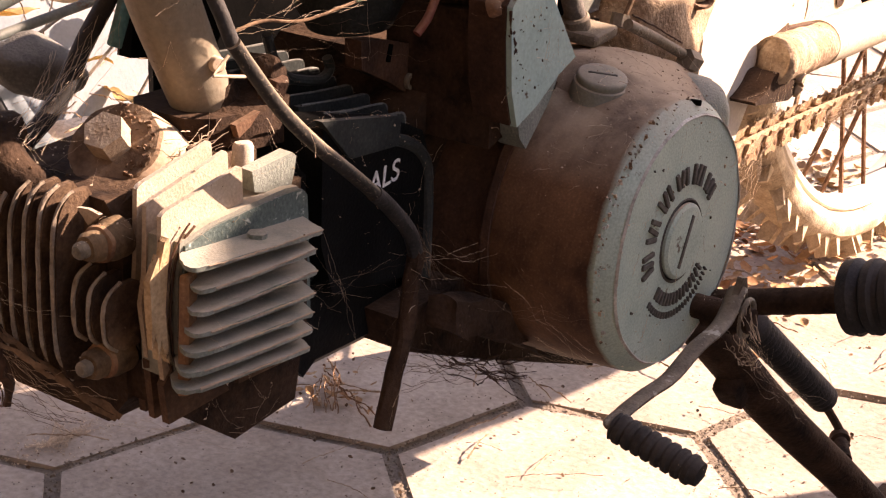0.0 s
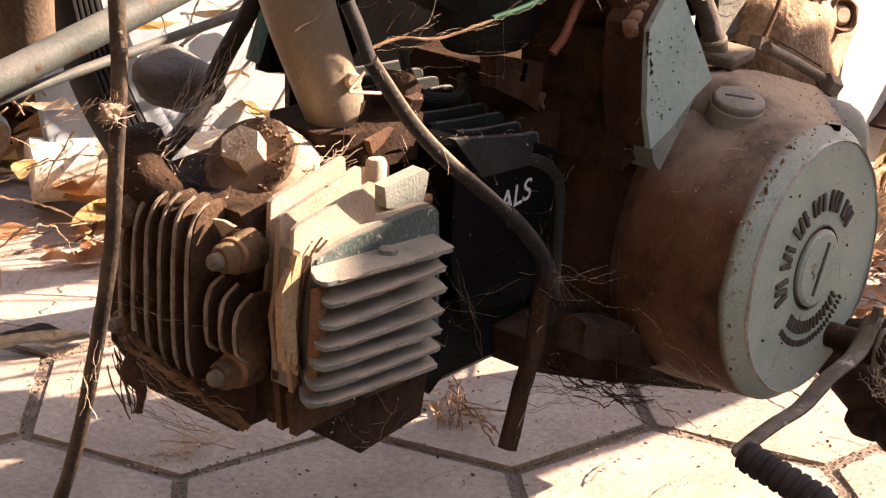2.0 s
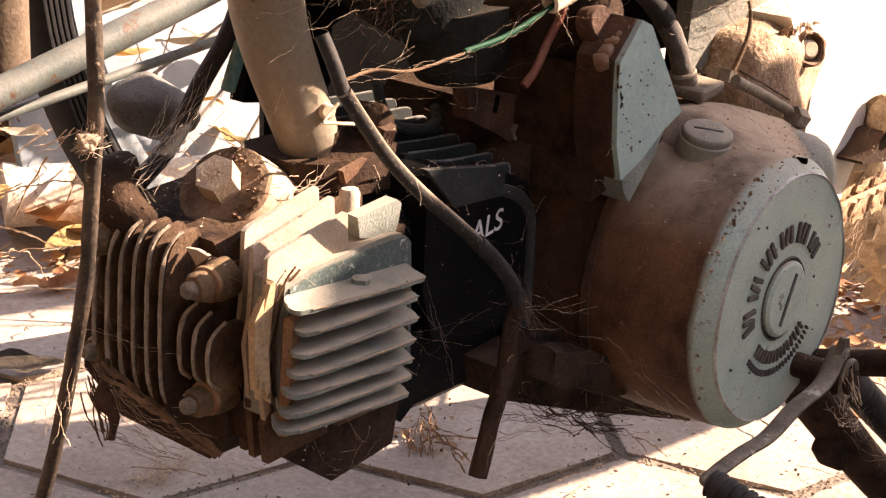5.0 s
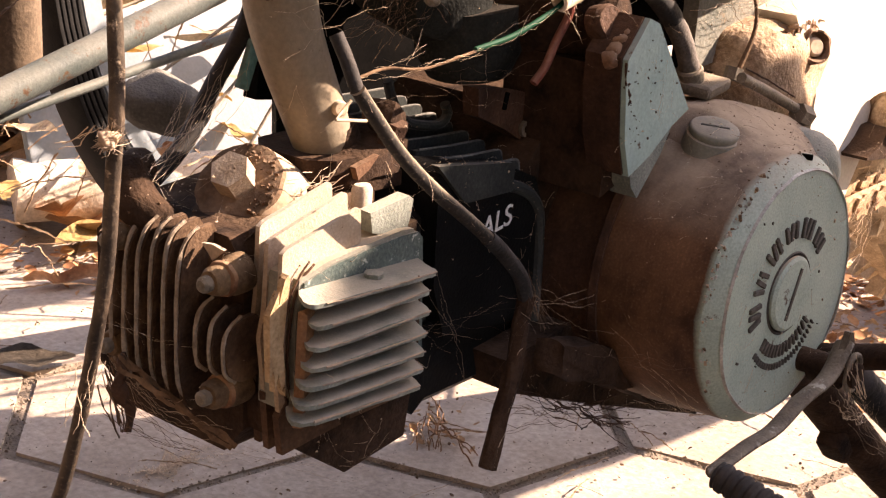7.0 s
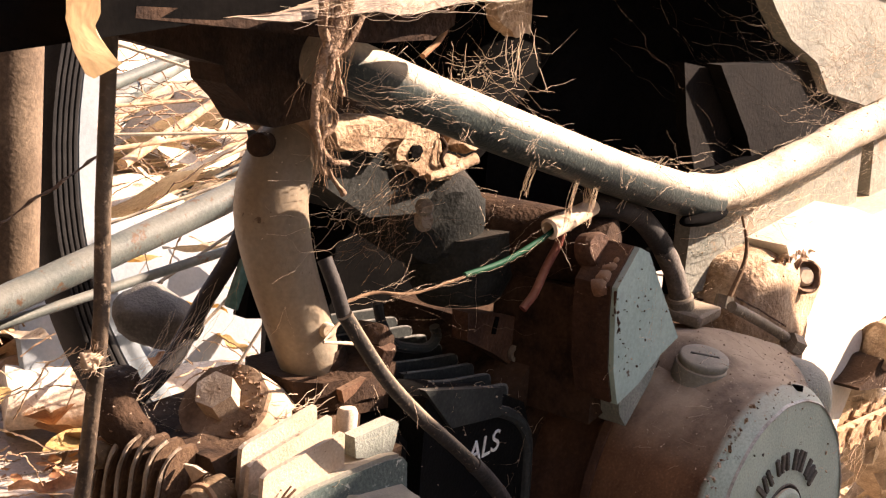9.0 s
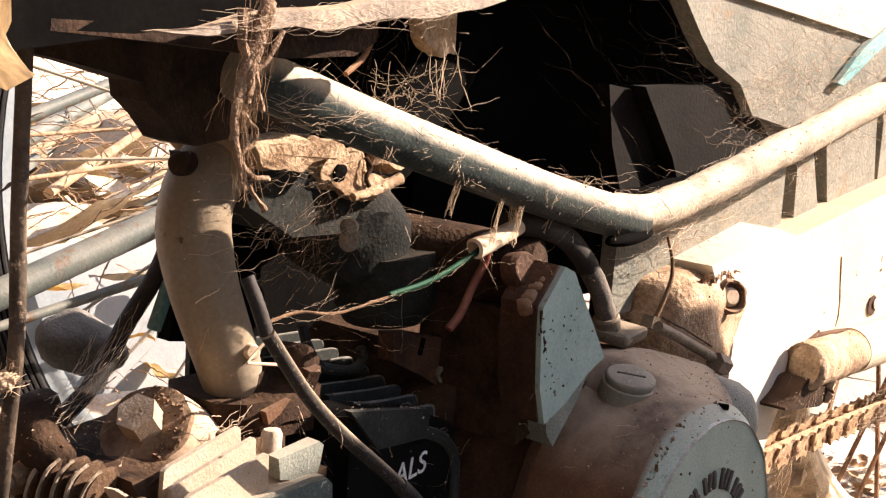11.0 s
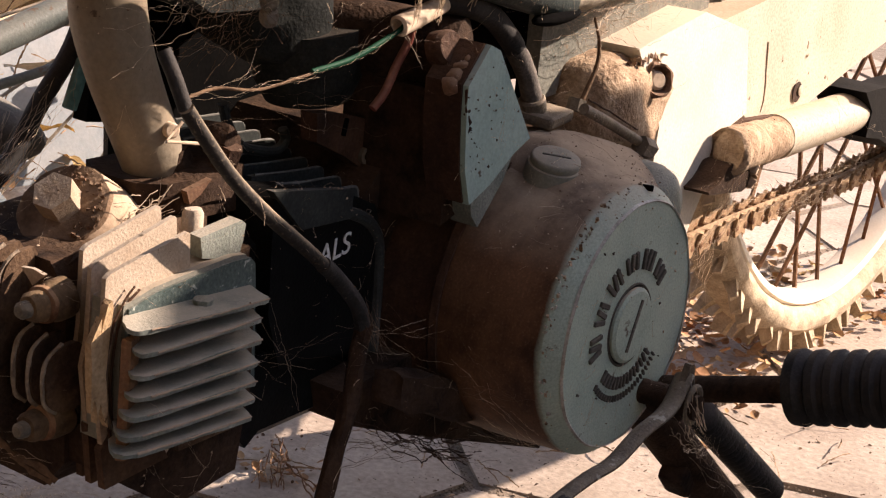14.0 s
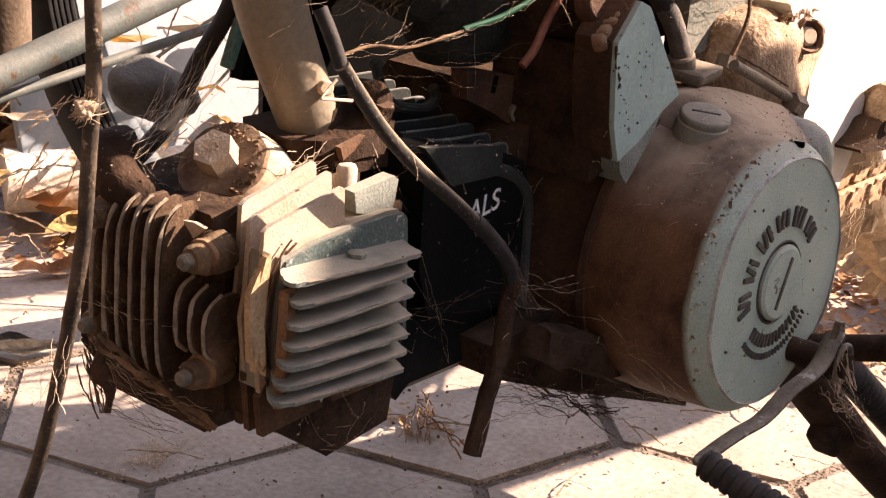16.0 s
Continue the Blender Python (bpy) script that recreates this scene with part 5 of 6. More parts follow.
part("green_wire", tube([(-0.084, -0.03, 0.4275), (-0.0935, -0.03, 0.4235), (-0.1173, -0.03, 0.4170), (-0.1407, -0.03, 0.4145)], 0.0011, 8), M_GREEN, bike)
part("dusty_wire", tube([(-0.139, -0.03, 0.414), (-0.169, -0.03, 0.4115), (-0.19, -0.03, 0.4145), (-0.205, -0.03, 0.4130)], 0.0006, 8, wob=0.5), M_STICK, bike)
part("red_wire", tube([(-0.0765, -0.027, 0.4240), (-0.0774, -0.026, 0.4178), (-0.0827, -0.025, 0.4091), (-0.0890, -0.025, 0.3994), (-0.0947, -0.024, 0.3935)], 0.0018, 10), M_RED, bike)
part("elbow_hose", tube([(-0.0600, -0.022, 0.4330), (-0.0451, -0.03, 0.4316), (-0.025, -0.03, 0.4253), (-0.0099, -0.03, 0.4151), (-0.0040, -0.03, 0.4100)], 0.0050, 16), M_RUBBER, bike, "black elbow hose")
# dusty end in a paler rubber that also carries its sunlight
part("hose_end", roughen(tube([(-0.0075, -0.03, 0.4130), (0.0038, -0.03, 0.402), (0.0125, -0.03, 0.3900), (0.0180, -0.03, 0.3800)], 0.0047, 16), 0.0004, 120), M_RUBBERG, bike, "dusty lower end of the elbow hose, paler as if sunlit")
part("hose_clamp", lathe([(0, 0.0056), (0.001, 0.0064), (0.006, 0.0064), (0.007, 0.0056)], (0.0150, -0.03, 0.3850), (0.35, 0, -0.93), 20), M_STEEL, bike)
part("hose_foot", roughen(box((0.027, -0.031, 0.3755), (0.034, 0.018, 0.006), (6, 4, 14), 0.0026, 3), 0.0008, 120), M_STEEL, bike)

# ---------------------------------------------------------------- bicycle behind
cyc = thing("bicycle", 0.1, 0.45, 0, "old grey bicycle with rusted tubes leaning behind the motorcycle", "bicycle")
part("frame_bar", tube([(-0.20, 0.35, 0.2840), (-0.0821, 0.35, 0.3150), (-0.0106, 0.35, 0.3340), (0.0703, 0.35, 0.3560), (0.25, 0.35, 0.411)], 0.0094, 20, 1), M_BIKE, cyc)
part("thin_stay", tube([(-0.15, 0.36, 0.2880), (-0.0551, 0.36, 0.3010), (0.0051, 0.36, 0.3095), (0.0768, 0.36, 0.3195), (0.2, 0.36, 0.337)], 0.0032, 12), M_BIKE, cyc)
pm = bmesh.new()
bmesh.ops.create_uvsphere(pm, u_segments=28, v_segments=16, radius=1)
bmesh.ops.transform(pm, matrix=pose(-0.0141, 0.30, 0.3045, 0, 20, 10) @ Matrix.Diagonal((0.0290, 0.026, 0.0165, 1)), verts=pm.verts)
ped = part("pedal", roughen(roughen(pm, 0.005, 45), 0.0012, 260), M_PEDAL, cyc, "dusty rubber pedal", smooth=45)
crank = part("crank_end", lathe([(0, 0.0), (0, 0.0095), (0.002, 0.0115), (0.004, 0.0125), (0.07, 0.0125)], (-0.143, 0.29, 0.298), (-0.05, 1, 0.1), 24), M_BIKE, cyc)
part("end_cap", lathe([(-0.0012, 0.0), (-0.0010, 0.0088), (0.001, 0.0092)], (-0.143, 0.29, 0.298), (-0.05, 1, 0.1), 24), M_TAN, crank)
wc = (0.3333, 0.45, 0.388)
wheel = part("bicycle_wheel", lathe([(-0.011, 0.288), (-0.0125, 0.303), (-0.009, 0.306), (0.009, 0.306), (0.0125, 0.303), (0.011, 0.288), (0.0, 0.284)], wc, (0, 1, 0), 96, True), M_SHEET, cyc)
btp = [(-0.0125, 0.3045), (-0.0175, 0.308)]
for k in range(5):
    r0 = 0.309 + k * 0.0042
    btp += [(-0.0185, r0), (-0.0190, r0 + 0.0012), (-0.0188, r0 + 0.0028), (-0.0172, r0 + 0.0034)]
btp += [(-0.010, 0.3310), (0.010, 0.3310), (0.019, 0.325), (0.019, 0.312), (0.0125, 0.3045)]
part("bicycle_tyre", lathe(btp, wc, (0, 1, 0), 96, True), M_BTYRE, wheel)
for i in range(28):
    a = 2 * math.pi * i / 28
    part("bicycle_spoke", tube([(wc[0] + 0.02 * math.cos(a + 0.6), wc[1], wc[2] + 0.02 * math.sin(a + 0.6)), (wc[0] + 0.288 * math.cos(a), wc[1], wc[2] + 0.288 * math.sin(a))], 0.0013, 5, 1), M_STEEL, wheel)
post = part("brown_sleeve", lathe([(0, 0.02), (0.002, 0.021), (0.3, 0.023)], (-0.037, 0.42, 0.300), (0, 0, 1), 28), M_BROWN, cyc)

# ---------------------------------------------------------------- boundary and light blockers
wall = part("wall_north", box((0.5, 3.0, 0.25), (8, 0.15, 0.6), (0, 0, 0), 0.01), M_WALL, None, drop=False)
tagged(wall, "pale plastered low boundary wall", "wall", kind="structure")
# added behind the camera, out of view, to cut the sky fill
sky_blocker = part("wall_west", box((-1.45, 0.2, 1.3), (0.12, 7.0, 2.6), (0, 0, 0), 0.01), M_BLOCKER, None, drop=False)
tagged(sky_blocker, "unseen tall dark sheet blocking sky light from the west", "wall", kind="structure")
# an unseen sheet on the sunny side, its top cut to shade the engine
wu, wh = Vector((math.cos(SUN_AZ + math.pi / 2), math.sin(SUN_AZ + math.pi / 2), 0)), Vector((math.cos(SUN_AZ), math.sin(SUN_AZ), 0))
CASTER_D = 0.8
lift = CASTER_D * math.tan(SUN_EL) - Z0
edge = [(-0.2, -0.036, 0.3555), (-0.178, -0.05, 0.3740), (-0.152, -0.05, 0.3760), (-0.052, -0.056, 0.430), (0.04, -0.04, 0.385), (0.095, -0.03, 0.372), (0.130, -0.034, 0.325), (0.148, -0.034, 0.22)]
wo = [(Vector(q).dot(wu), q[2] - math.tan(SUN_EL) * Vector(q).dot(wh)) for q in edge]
# an added tail past the sheet's end is outlined to shade the paving
paving_edge = [(0.060, 0.080), (0.165, 0.080), (0.200, 0.062), (0.225, 0.030), (0.250, 0.0), (0.300, -0.010), (0.300, -0.118), (0.2927, -0.120), (0.2787, -0.0915), (0.2449, -0.053), (0.2179, -0.0185), (0.1992, 0.007), (0.1827, 0.0355), (0.1581, 0.070), (0.066, 0.070)]
wo = [(-1.6, -0.7), (-1.6, 0.62), (wo[0][0] - 0.2, wo[0][1] + 0.03)] + wo + paving_edge + [(wo[-1][0] + 0.007, -0.7)]
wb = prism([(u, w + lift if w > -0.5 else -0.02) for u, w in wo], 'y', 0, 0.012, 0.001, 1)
bmesh.ops.transform(wb, matrix=Matrix((( wu.x, wh.x, 0, wh.x * CASTER_D), (wu.y, wh.y, 0, wh.y * CASTER_D), (0, 0, 1, 0), (0, 0, 0, 1))), verts=wb.verts)
sw = part("wall_south", wb, M_BLOCKER, None, drop=False)
tagged(sw, "unseen dark sheet cut to shade the engine and paving", "wall", kind="structure")

log = thing("log", 0.2, 0.68, 0, "pale weathered log lying on the paving", "log")
part("log_body", roughen(tube([(0.176, 0.735, 0.106), (0.22, 0.712, 0.104), (0.29, 0.685, 0.10), (0.40, 0.655, 0.097)], lambda t: 0.029 - 0.004 * t, 20), 0.005, 30), M_WOOD, log)

# ---------------------------------------------------------------- webs, twigs and litter
def strands(name, seeds, mat_, parent, label, kind="stuff", cat="cobweb", drop=True, curl=1.0):
    """seeds: (start, end, count, spread, sag, radius); each strand is a thin crooked line."""
    r = random.Random(sum(map(ord, name + label)))
    vs, fs = [], []
    for a, b, n, spread, sag, rad in seeds:
        a, b = Vector(a), Vector(b)
        rad *= 0.72 if rad < 0.00045 else 1.0
        for _ in range(n):
            p0 = a + Vector([r.gauss(0, spread) for _ in range(3)])
            p1 = b + Vector([r.gauss(0, spread) for _ in range(3)])
            L = (p1 - p0).length
            m = max(5, min(26, int(L / 0.0022)))
            off = Vector((r.uniform(-9, 9), r.uniform(-9, 9), r.uniform(-9, 9)))
            k0 = len(vs)
            for i in range(m + 1):
                t = i / m
                p = p0.lerp(p1, t) + Vector((0, 0, -sag * 4 * t * (1 - t) * r.uniform(0.8, 1.2)))
                env = min(1, 4 * t * (1 - t) + 0.3)
                p += Vector([noise.noise(p * 70 + off + Vector((k * 5, 0, 0))) for k in range(3)]) * min(0.008, 0.055 * L + 0.0008) * env * curl
                p += Vector([noise.noise(p * 420 + off + Vector((k * 5, 3, 0))) for k in range(3)]) * 0.0006 * env
                q = rad * r.uniform(0.35, 1.05)
                d = (p1 - p0).normalized()
                u = d.orthogonal().normalized()
                w = d.cross(u)
                for k in range(3):
                    an = 2.094 * k
                    vs.append(p + (u * math.cos(an) + w * math.sin(an)) * q)
            for i in range(m):
                for k in range(3):
                    s, e = k0 + 3 * i, k0 + 3 * i + 3
                    fs.append((s + k, s + (k + 1) % 3, e + (k + 1) % 3, e + k))
    if drop:
        vs = [v - Vector((0, 0, Z0)) for v in vs]
    me = bpy.data.meshes.new(name)
    me.from_pydata([tuple(v) for v in vs], [], fs)
    me.materials.append(mat_)
    ob = new(name, me)
    if parent:
        ob.parent = parent
        ob.matrix_parent_inverse = Matrix.Translation(parent.location).inverted()
        return tagged(ob, label)
    return tagged(ob, label, cat, kind=kind)


TH = 0.00011
strands("cobweb", [
    # on and under the frame tube
    ((-0.16, -0.045, 0.487), (-0.11, -0.045, 0.474), 14, 0.008, 0.002, TH),
    ((-0.06, -0.042, 0.460), (0.0, -0.043, 0.445), 8, 0.006, 0.002, TH),
    ((-0.073, -0.037, 0.451), (-0.0725, -0.034, 0.436), 5, 0.0009, 0, 0.0004),
    ((-0.0755, -0.037, 0.452), (-0.0735, -0.034, 0.445), 3, 0.0006, 0, 0.0003),
    ((-0.040, -0.038, 0.447), (-0.049, -0.035, 0.431), 5, 0.0011, 0, 0.0004),
    ((-0.036, -0.040, 0.447), (-0.028, -0.042, 0.452), 3, 0.001, 0, 0.0003),
    ((0.02, -0.043, 0.440), (0.10, -0.045, 0.444), 7, 0.008, 0.003, TH),
    ((0.04, -0.035, 0.423), (0.10, -0.03, 0.408), 9, 0.010, 0.004, 0.0003),
    ((0.10, -0.042, 0.450), (0.24, -0.04, 0.475), 12, 0.010, 0.004, TH),
    # tangle behind the tube and over the carburettor
    ((-0.1712, -0.03, 0.4875), (-0.1171, -0.03, 0.4967), 16, 0.01, 0.004, 0.00009),
    ((-0.1664, -0.035, 0.5024), (-0.1527, -0.035, 0.4846), 9, 0.006, 0, 0.00016),
    ((-0.118, -0.03, 0.505), (-0.1184, -0.03, 0.4873), 10, 0.004, 0, 0.00018),
    ((-0.2271, -0.047, 0.4907), (-0.2018, -0.047, 0.4965), 10, 0.005, 0.002, 0.00014),
    ((-0.1888, -0.0, 0.4618), (-0.1543, -0.0, 0.464), 16, 0.008, 0.004, 0.00012),
    ((-0.2011, 0.0, 0.4388), (-0.1343, 0.0, 0.4479), 14, 0.012, 0.006, 0.00010),
    ((0.1028, -0.02, 0.495), (0.2394, -0.02, 0.4687), 18, 0.016, 0.006, 0.00009),
    ((-0.2245, -0.047, 0.4898), (-0.1663, -0.047, 0.4787), 9, 0.005, 0.002, 0.00012),
    # over the side panel
    ((0.20, -0.01, 0.535), (0.27, -0.02, 0.455), 20, 0.014, 0.006, TH),
    ((0.22, -0.012, 0.515), (0.42, -0.015, 0.505), 34, 0.020, 0.012, 0.00013),
    ((0.24, -0.012, 0.47), (0.40, -0.015, 0.50), 34, 0.018, 0.012, 0.00013),
    ((0.06, -0.014, 0.40), (0.22, -0.014, 0.445), 40, 0.016, 0.004, 0.00005),
    ((0.30, -0.014, 0.43), (0.50, -0.014, 0.47), 10, 0.016, 0.004, 0.00005),
    ((0.10, -0.010, 0.53), (0.30, -0.013, 0.47), 26, 0.016, 0.004, 0.00008),
    ((0.13, -0.010, 0.505), (0.33, -0.013, 0.515), 26, 0.014, 0.004, 0.00008),
    ((0.165, -0.010, 0.487), (0.30, -0.013, 0.505), 14, 0.006, 0.003, 0.00014),
    ((0.170, -0.010, 0.480), (0.205, -0.012, 0.495), 30, 0.010, 0.002, 0.00010),
    ((0.06, -0.014, 0.425), (0.20, -0.014, 0.425), 16, 0.012, 0.003, 0.00009),
    ((0.05, -0.030, 0.422), (0.11, -0.020, 0.405), 18, 0.010, 0.003, 0.00014),
    ((0.215, -0.050, 0.338), (0.200, -0.048, 0.300), 14, 0.006, 0.002, 0.00016),
    ((0.205, -0.048, 0.300), (0.160, -0.045, 0.262), 16, 0.007, 0.004, 0.00016),
    ((0.235, -0.048, 0.300), (0.420, -0.045, 0.285), 16, 0.012, 0.006, 0.00014),
    ((0.330, -0.048, 0.330), (0.440, -0.045, 0.275), 12, 0.012, 0.004, 0.00012),
    # in the dark box
    ((0.06, 0.01, 0.53), (0.20, 0.01, 0.45), 3, 0.02, 0.01, 0.00004),
    # hanging root of dust from the shield
    ((-0.29, -0.085, 0.518), (-0.18, -0.086, 0.523), 14, 0.003, 0.001, 0.00012),
    # round the wires
    ((-0.205, -0.032, 0.4135), (-0.14, -0.031, 0.4140), 3, 0.0009, 0.001, 0.00007),
    ((-0.185, -0.032, 0.4140), (-0.170, -0.031, 0.4200), 3, 0.002, 0.0, 0.00008),
    ((-0.15, -0.03, 0.414), (-0.095, -0.03, 0.427), 2, 0.002, 0.003, 0.00006),
    ((-0.088, -0.03, 0.43), (-0.078, -0.03, 0.412), 3, 0.003, 0.002, 0.0001),
    ((-0.2206, 0.052, 0.3600), (-0.1850, 0.054, 0.4000), 5, 0.0045, 0.001, 0.00010),
    ((-0.240, 0.035, 0.372), (-0.195, 0.050, 0.395), 10, 0.004, 0.004, 0.00016),
    # cylinder head front
    ((-0.257, 0.04, 0.33), (-0.257, 0.0, 0.315), 5, 0.012, 0.002, 0.00008),
    ((-0.255, 0.045, 0.295), (-0.250, 0.0, 0.285), 12, 0.006, 0.004, 0.0001),
    ((-0.235, 0.01, 0.275), (-0.20, -0.03, 0.272), 8, 0.006, 0.004, TH),
    ((-0.238, 0.040, 0.372), (-0.205, 0.055, 0.388), 9, 0.003, 0.002, 0.00012),
    ((-0.20, -0.002, 0.364), (-0.188, -0.004, 0.370), 14, 0.0035, 0, 0.0003),
    # fluff on the cable
    ((-0.322, -0.048, 0.4175), (-0.322, -0.043, 0.4145), 80, 0.0020, 0, 0.00018),
    ((-0.322, -0.038, 0.419), (-0.322, -0.020, 0.409), 4, 0.001, 0.001, 0.0003),
    ((-0.322, -0.033, 0.345), (-0.321, -0.022, 0.318), 10, 0.0025, 0.001, 0.0002),
    ((-0.0640, -0.055, 0.292), (-0.0480, -0.088, 0.254), 6, 0.004, 0.002, 0.00009),
    ((-0.0500, -0.060, 0.257), (-0.0100, -0.085, 0.2365), 7, 0.004, 0.002, 0.00009),
    ((-0.1240, -0.052, 0.318), (-0.0900, -0.058, 0.308), 5, 0.005, 0.003, 0.00009),
    ((-0.1700, -0.036, 0.312), (-0.1450, -0.046, 0.316), 3, 0.008, 0.001, 0.00006),
    ((-0.1680, -0.036, 0.330), (-0.1500, -0.046, 0.290), 3, 0.008, 0.001, 0.00006),
    # gear lever and stand
    ((0.016, -0.129, 0.268), (0.024, -0.129, 0.252), 12, 0.0026, 0.001, 0.0003),
    ((0.018, -0.122, 0.253), (0.075, -0.112, 0.222), 7, 0.004, 0.004, 0.00018),
    ((0.09, -0.100, 0.215), (0.15, -0.112, 0.160), 16, 0.004, 0.002, 0.00009),
], M_WEB, None, "pale dusty cobweb strands over the old machine")
strands("cobweb", [
    ((-0.150, -0.045, 0.290), (-0.122, -0.05, 0.318), 2, 0.007, 0.001, 0.00005),
    ((-0.165, -0.040, 0.325), (-0.125, -0.05, 0.312), 2, 0.007, 0.001, 0.00005),
    ((-0.124, -0.052, 0.322), (-0.095, -0.062, 0.300), 4, 0.005, 0.003, 0.00007),
    ((-0.126, -0.052, 0.325), (-0.118, -0.055, 0.305), 16, 0.0026, 0.001, 0.00012),
    ((-0.10, -0.068, 0.300), (-0.05, -0.085, 0.275), 5, 0.008, 0.003, 0.00011),
    ((-0.15, 0.0, 0.40), (-0.08, 0.0, 0.39), 5, 0.012, 0.004, 0.0001),
    ((0.12, 0.012, 0.47), (0.16, 0.012, 0.46), 26, 0.018, 0.002, 0.00006),
    ((0.05, 0.012, 0.50), (0.12, 0.012, 0.47), 12, 0.03, 0.002, 0.00005),
], M_DARKWEB, None, "sooty cobweb strands round the hose joint")
tuft = random.Random(64)
tufts = []
for k in range(34):
    t = tuft.random()
    x, z = -0.205 + 0.21 * t, 0.4915 - 0.0560 * t
    a = tuft.choice([0.2, 0.9, 1.2, 1.4])
    p = (x, -0.035 - 0.0100 * math.cos(a - 0.5), z - 0.0100 * math.sin(a - 0.5))
    tufts.append((p, (p[0] + tuft.gauss(0, 0.005), p[1] - 0.001, p[2] - tuft.uniform(-0.002, 0.006)), tuft.choice([3, 5, 9]), 0.0013, 0.0, 0.00011))
for x, z, l in [(-0.0885, 0.448, 0.019), (-0.0750, 0.444, 0.016), (-0.118, 0.456, 0.012)]:
    tufts.append(((x, -0.041, z), (x + 0.002, -0.036, z - l), 9, 0.0010, 0.0, 0.00022))
strands("cobweb", tufts, M_WEB, None, "white web tufts clinging to the frame tube")
strands("dead_twigs", [
    ((-0.085, -0.042, 0.2540), (-0.030, -0.042, 0.2330), 7, 0.0035, 0.002, 0.0005),
    ((-0.060, -0.042, 0.2450), (-0.035, -0.044, 0.2270), 8, 0.0040, 0.001, 0.0004),
    ((-0.110, -0.042, 0.2700), (-0.080, -0.044, 0.2520), 5, 0.0030, 0.002, 0.0004),
], M_FLANGE, None, "dark dead twigs caught under the crankcase", cat="twigs")
strands("dry_roots", [
    ((-0.14, -0.002, 0.475), (-0.11, 0.0, 0.460), 14, 0.010, 0.003, 0.00012),
    ((-0.155, -0.004, 0.445), (-0.13, -0.006, 0.430), 8, 0.008, 0.003, 0.00015),
    ((-0.13, 0.01, 0.505), (-0.10, 0.03, 0.535), 70, 0.014, 0.004, 0.00009),
    ((-0.07, 0.0, 0.232), (0.05, -0.01, 0.205), 12, 0.008, 0.004, 0.00022),
    ((-0.262, 0.030, 0.308), (-0.245, -0.012, 0.281), 3, 0.0012, 0.001, 0.0014),
    ((-0.262, 0.035, 0.300), (-0.262, 0.030, 0.280), 9, 0.0030, 0.001, 0.0005),
    ((-0.262, 0.030, 0.290), (-0.250, 0.0, 0.275), 9, 0.004, 0.002, 0.00018),
    ((-0.268, -0.083, 0.520), (-0.277, -0.084, 0.490), 50, 0.0030, 0, 0.00013),
    ((-0.278, -0.084, 0.495), (-0.274, -0.084, 0.470), 24, 0.0020, 0, 0.00012),
    ((-0.165, -0.002, 0.425), (-0.138, 0.002, 0.440), 40, 0.008, 0.002, 0.00010),
], M_STICK, None, "dry brown roots caught in the old machine", cat="roots")


scrap = roughen(tube([(-0.259, 0.03, 0.3085), (-0.2600, 0.03, 0.3053), (-0.2623, 0.03, 0.295), (-0.2575, 0.03, 0.2844), (-0.2590, 0.03, 0.2763)], lambda t: 0.0012 + 0.0022 * math.sin(3.0 * t), 12, 8, 0.4, 0.55), 0.0016, 150)
part("dangling_scrap", scrap, M_FLANGE, bike, "dark dry scrap hanging from the cylinder head")
strands("dry_sprig", [((0.1776, 0.2418, 0.072), (0.1504, 0.2134, 0.072), 3, 0.002, -0.003, 0.0009), ((0.1504, 0.2134, 0.072), (0.1292, 0.1664, 0.070), 3, 0.003, -0.003, 0.0009), ((0.158, 0.224, 0.072), (0.118, 0.196, 0.070), 9, 0.007, -0.003, 0.0006)], M_RUST, None, "red-brown dry sprig lying on the paving", cat="sprig")
fl = bmesh.new()
bmesh.ops.create_icosphere(fl, subdivisions=4, radius=0.0030, matrix=Matrix.Translation((-0.3225, -0.046, 0.416)))
for v in fl.verts:
    q = v.co - Vector((-0.3225, -0.046, 0.416))
    v.co += q * (0.5 * noise.noise(v.co * 260) + 0.3 * noise.noise(v.co * 700) + 0.2 * noise.noise(v.co * 1600))
tagged(part("web_clump", fl, M_TAN, None, smooth=70), "cream clump of cobweb fluff caught on the cable", "cobweb")
root = thing("hanging_root", -0.27, -0.084, 0.45, "brown dusty root hanging from the shield lip", "root")
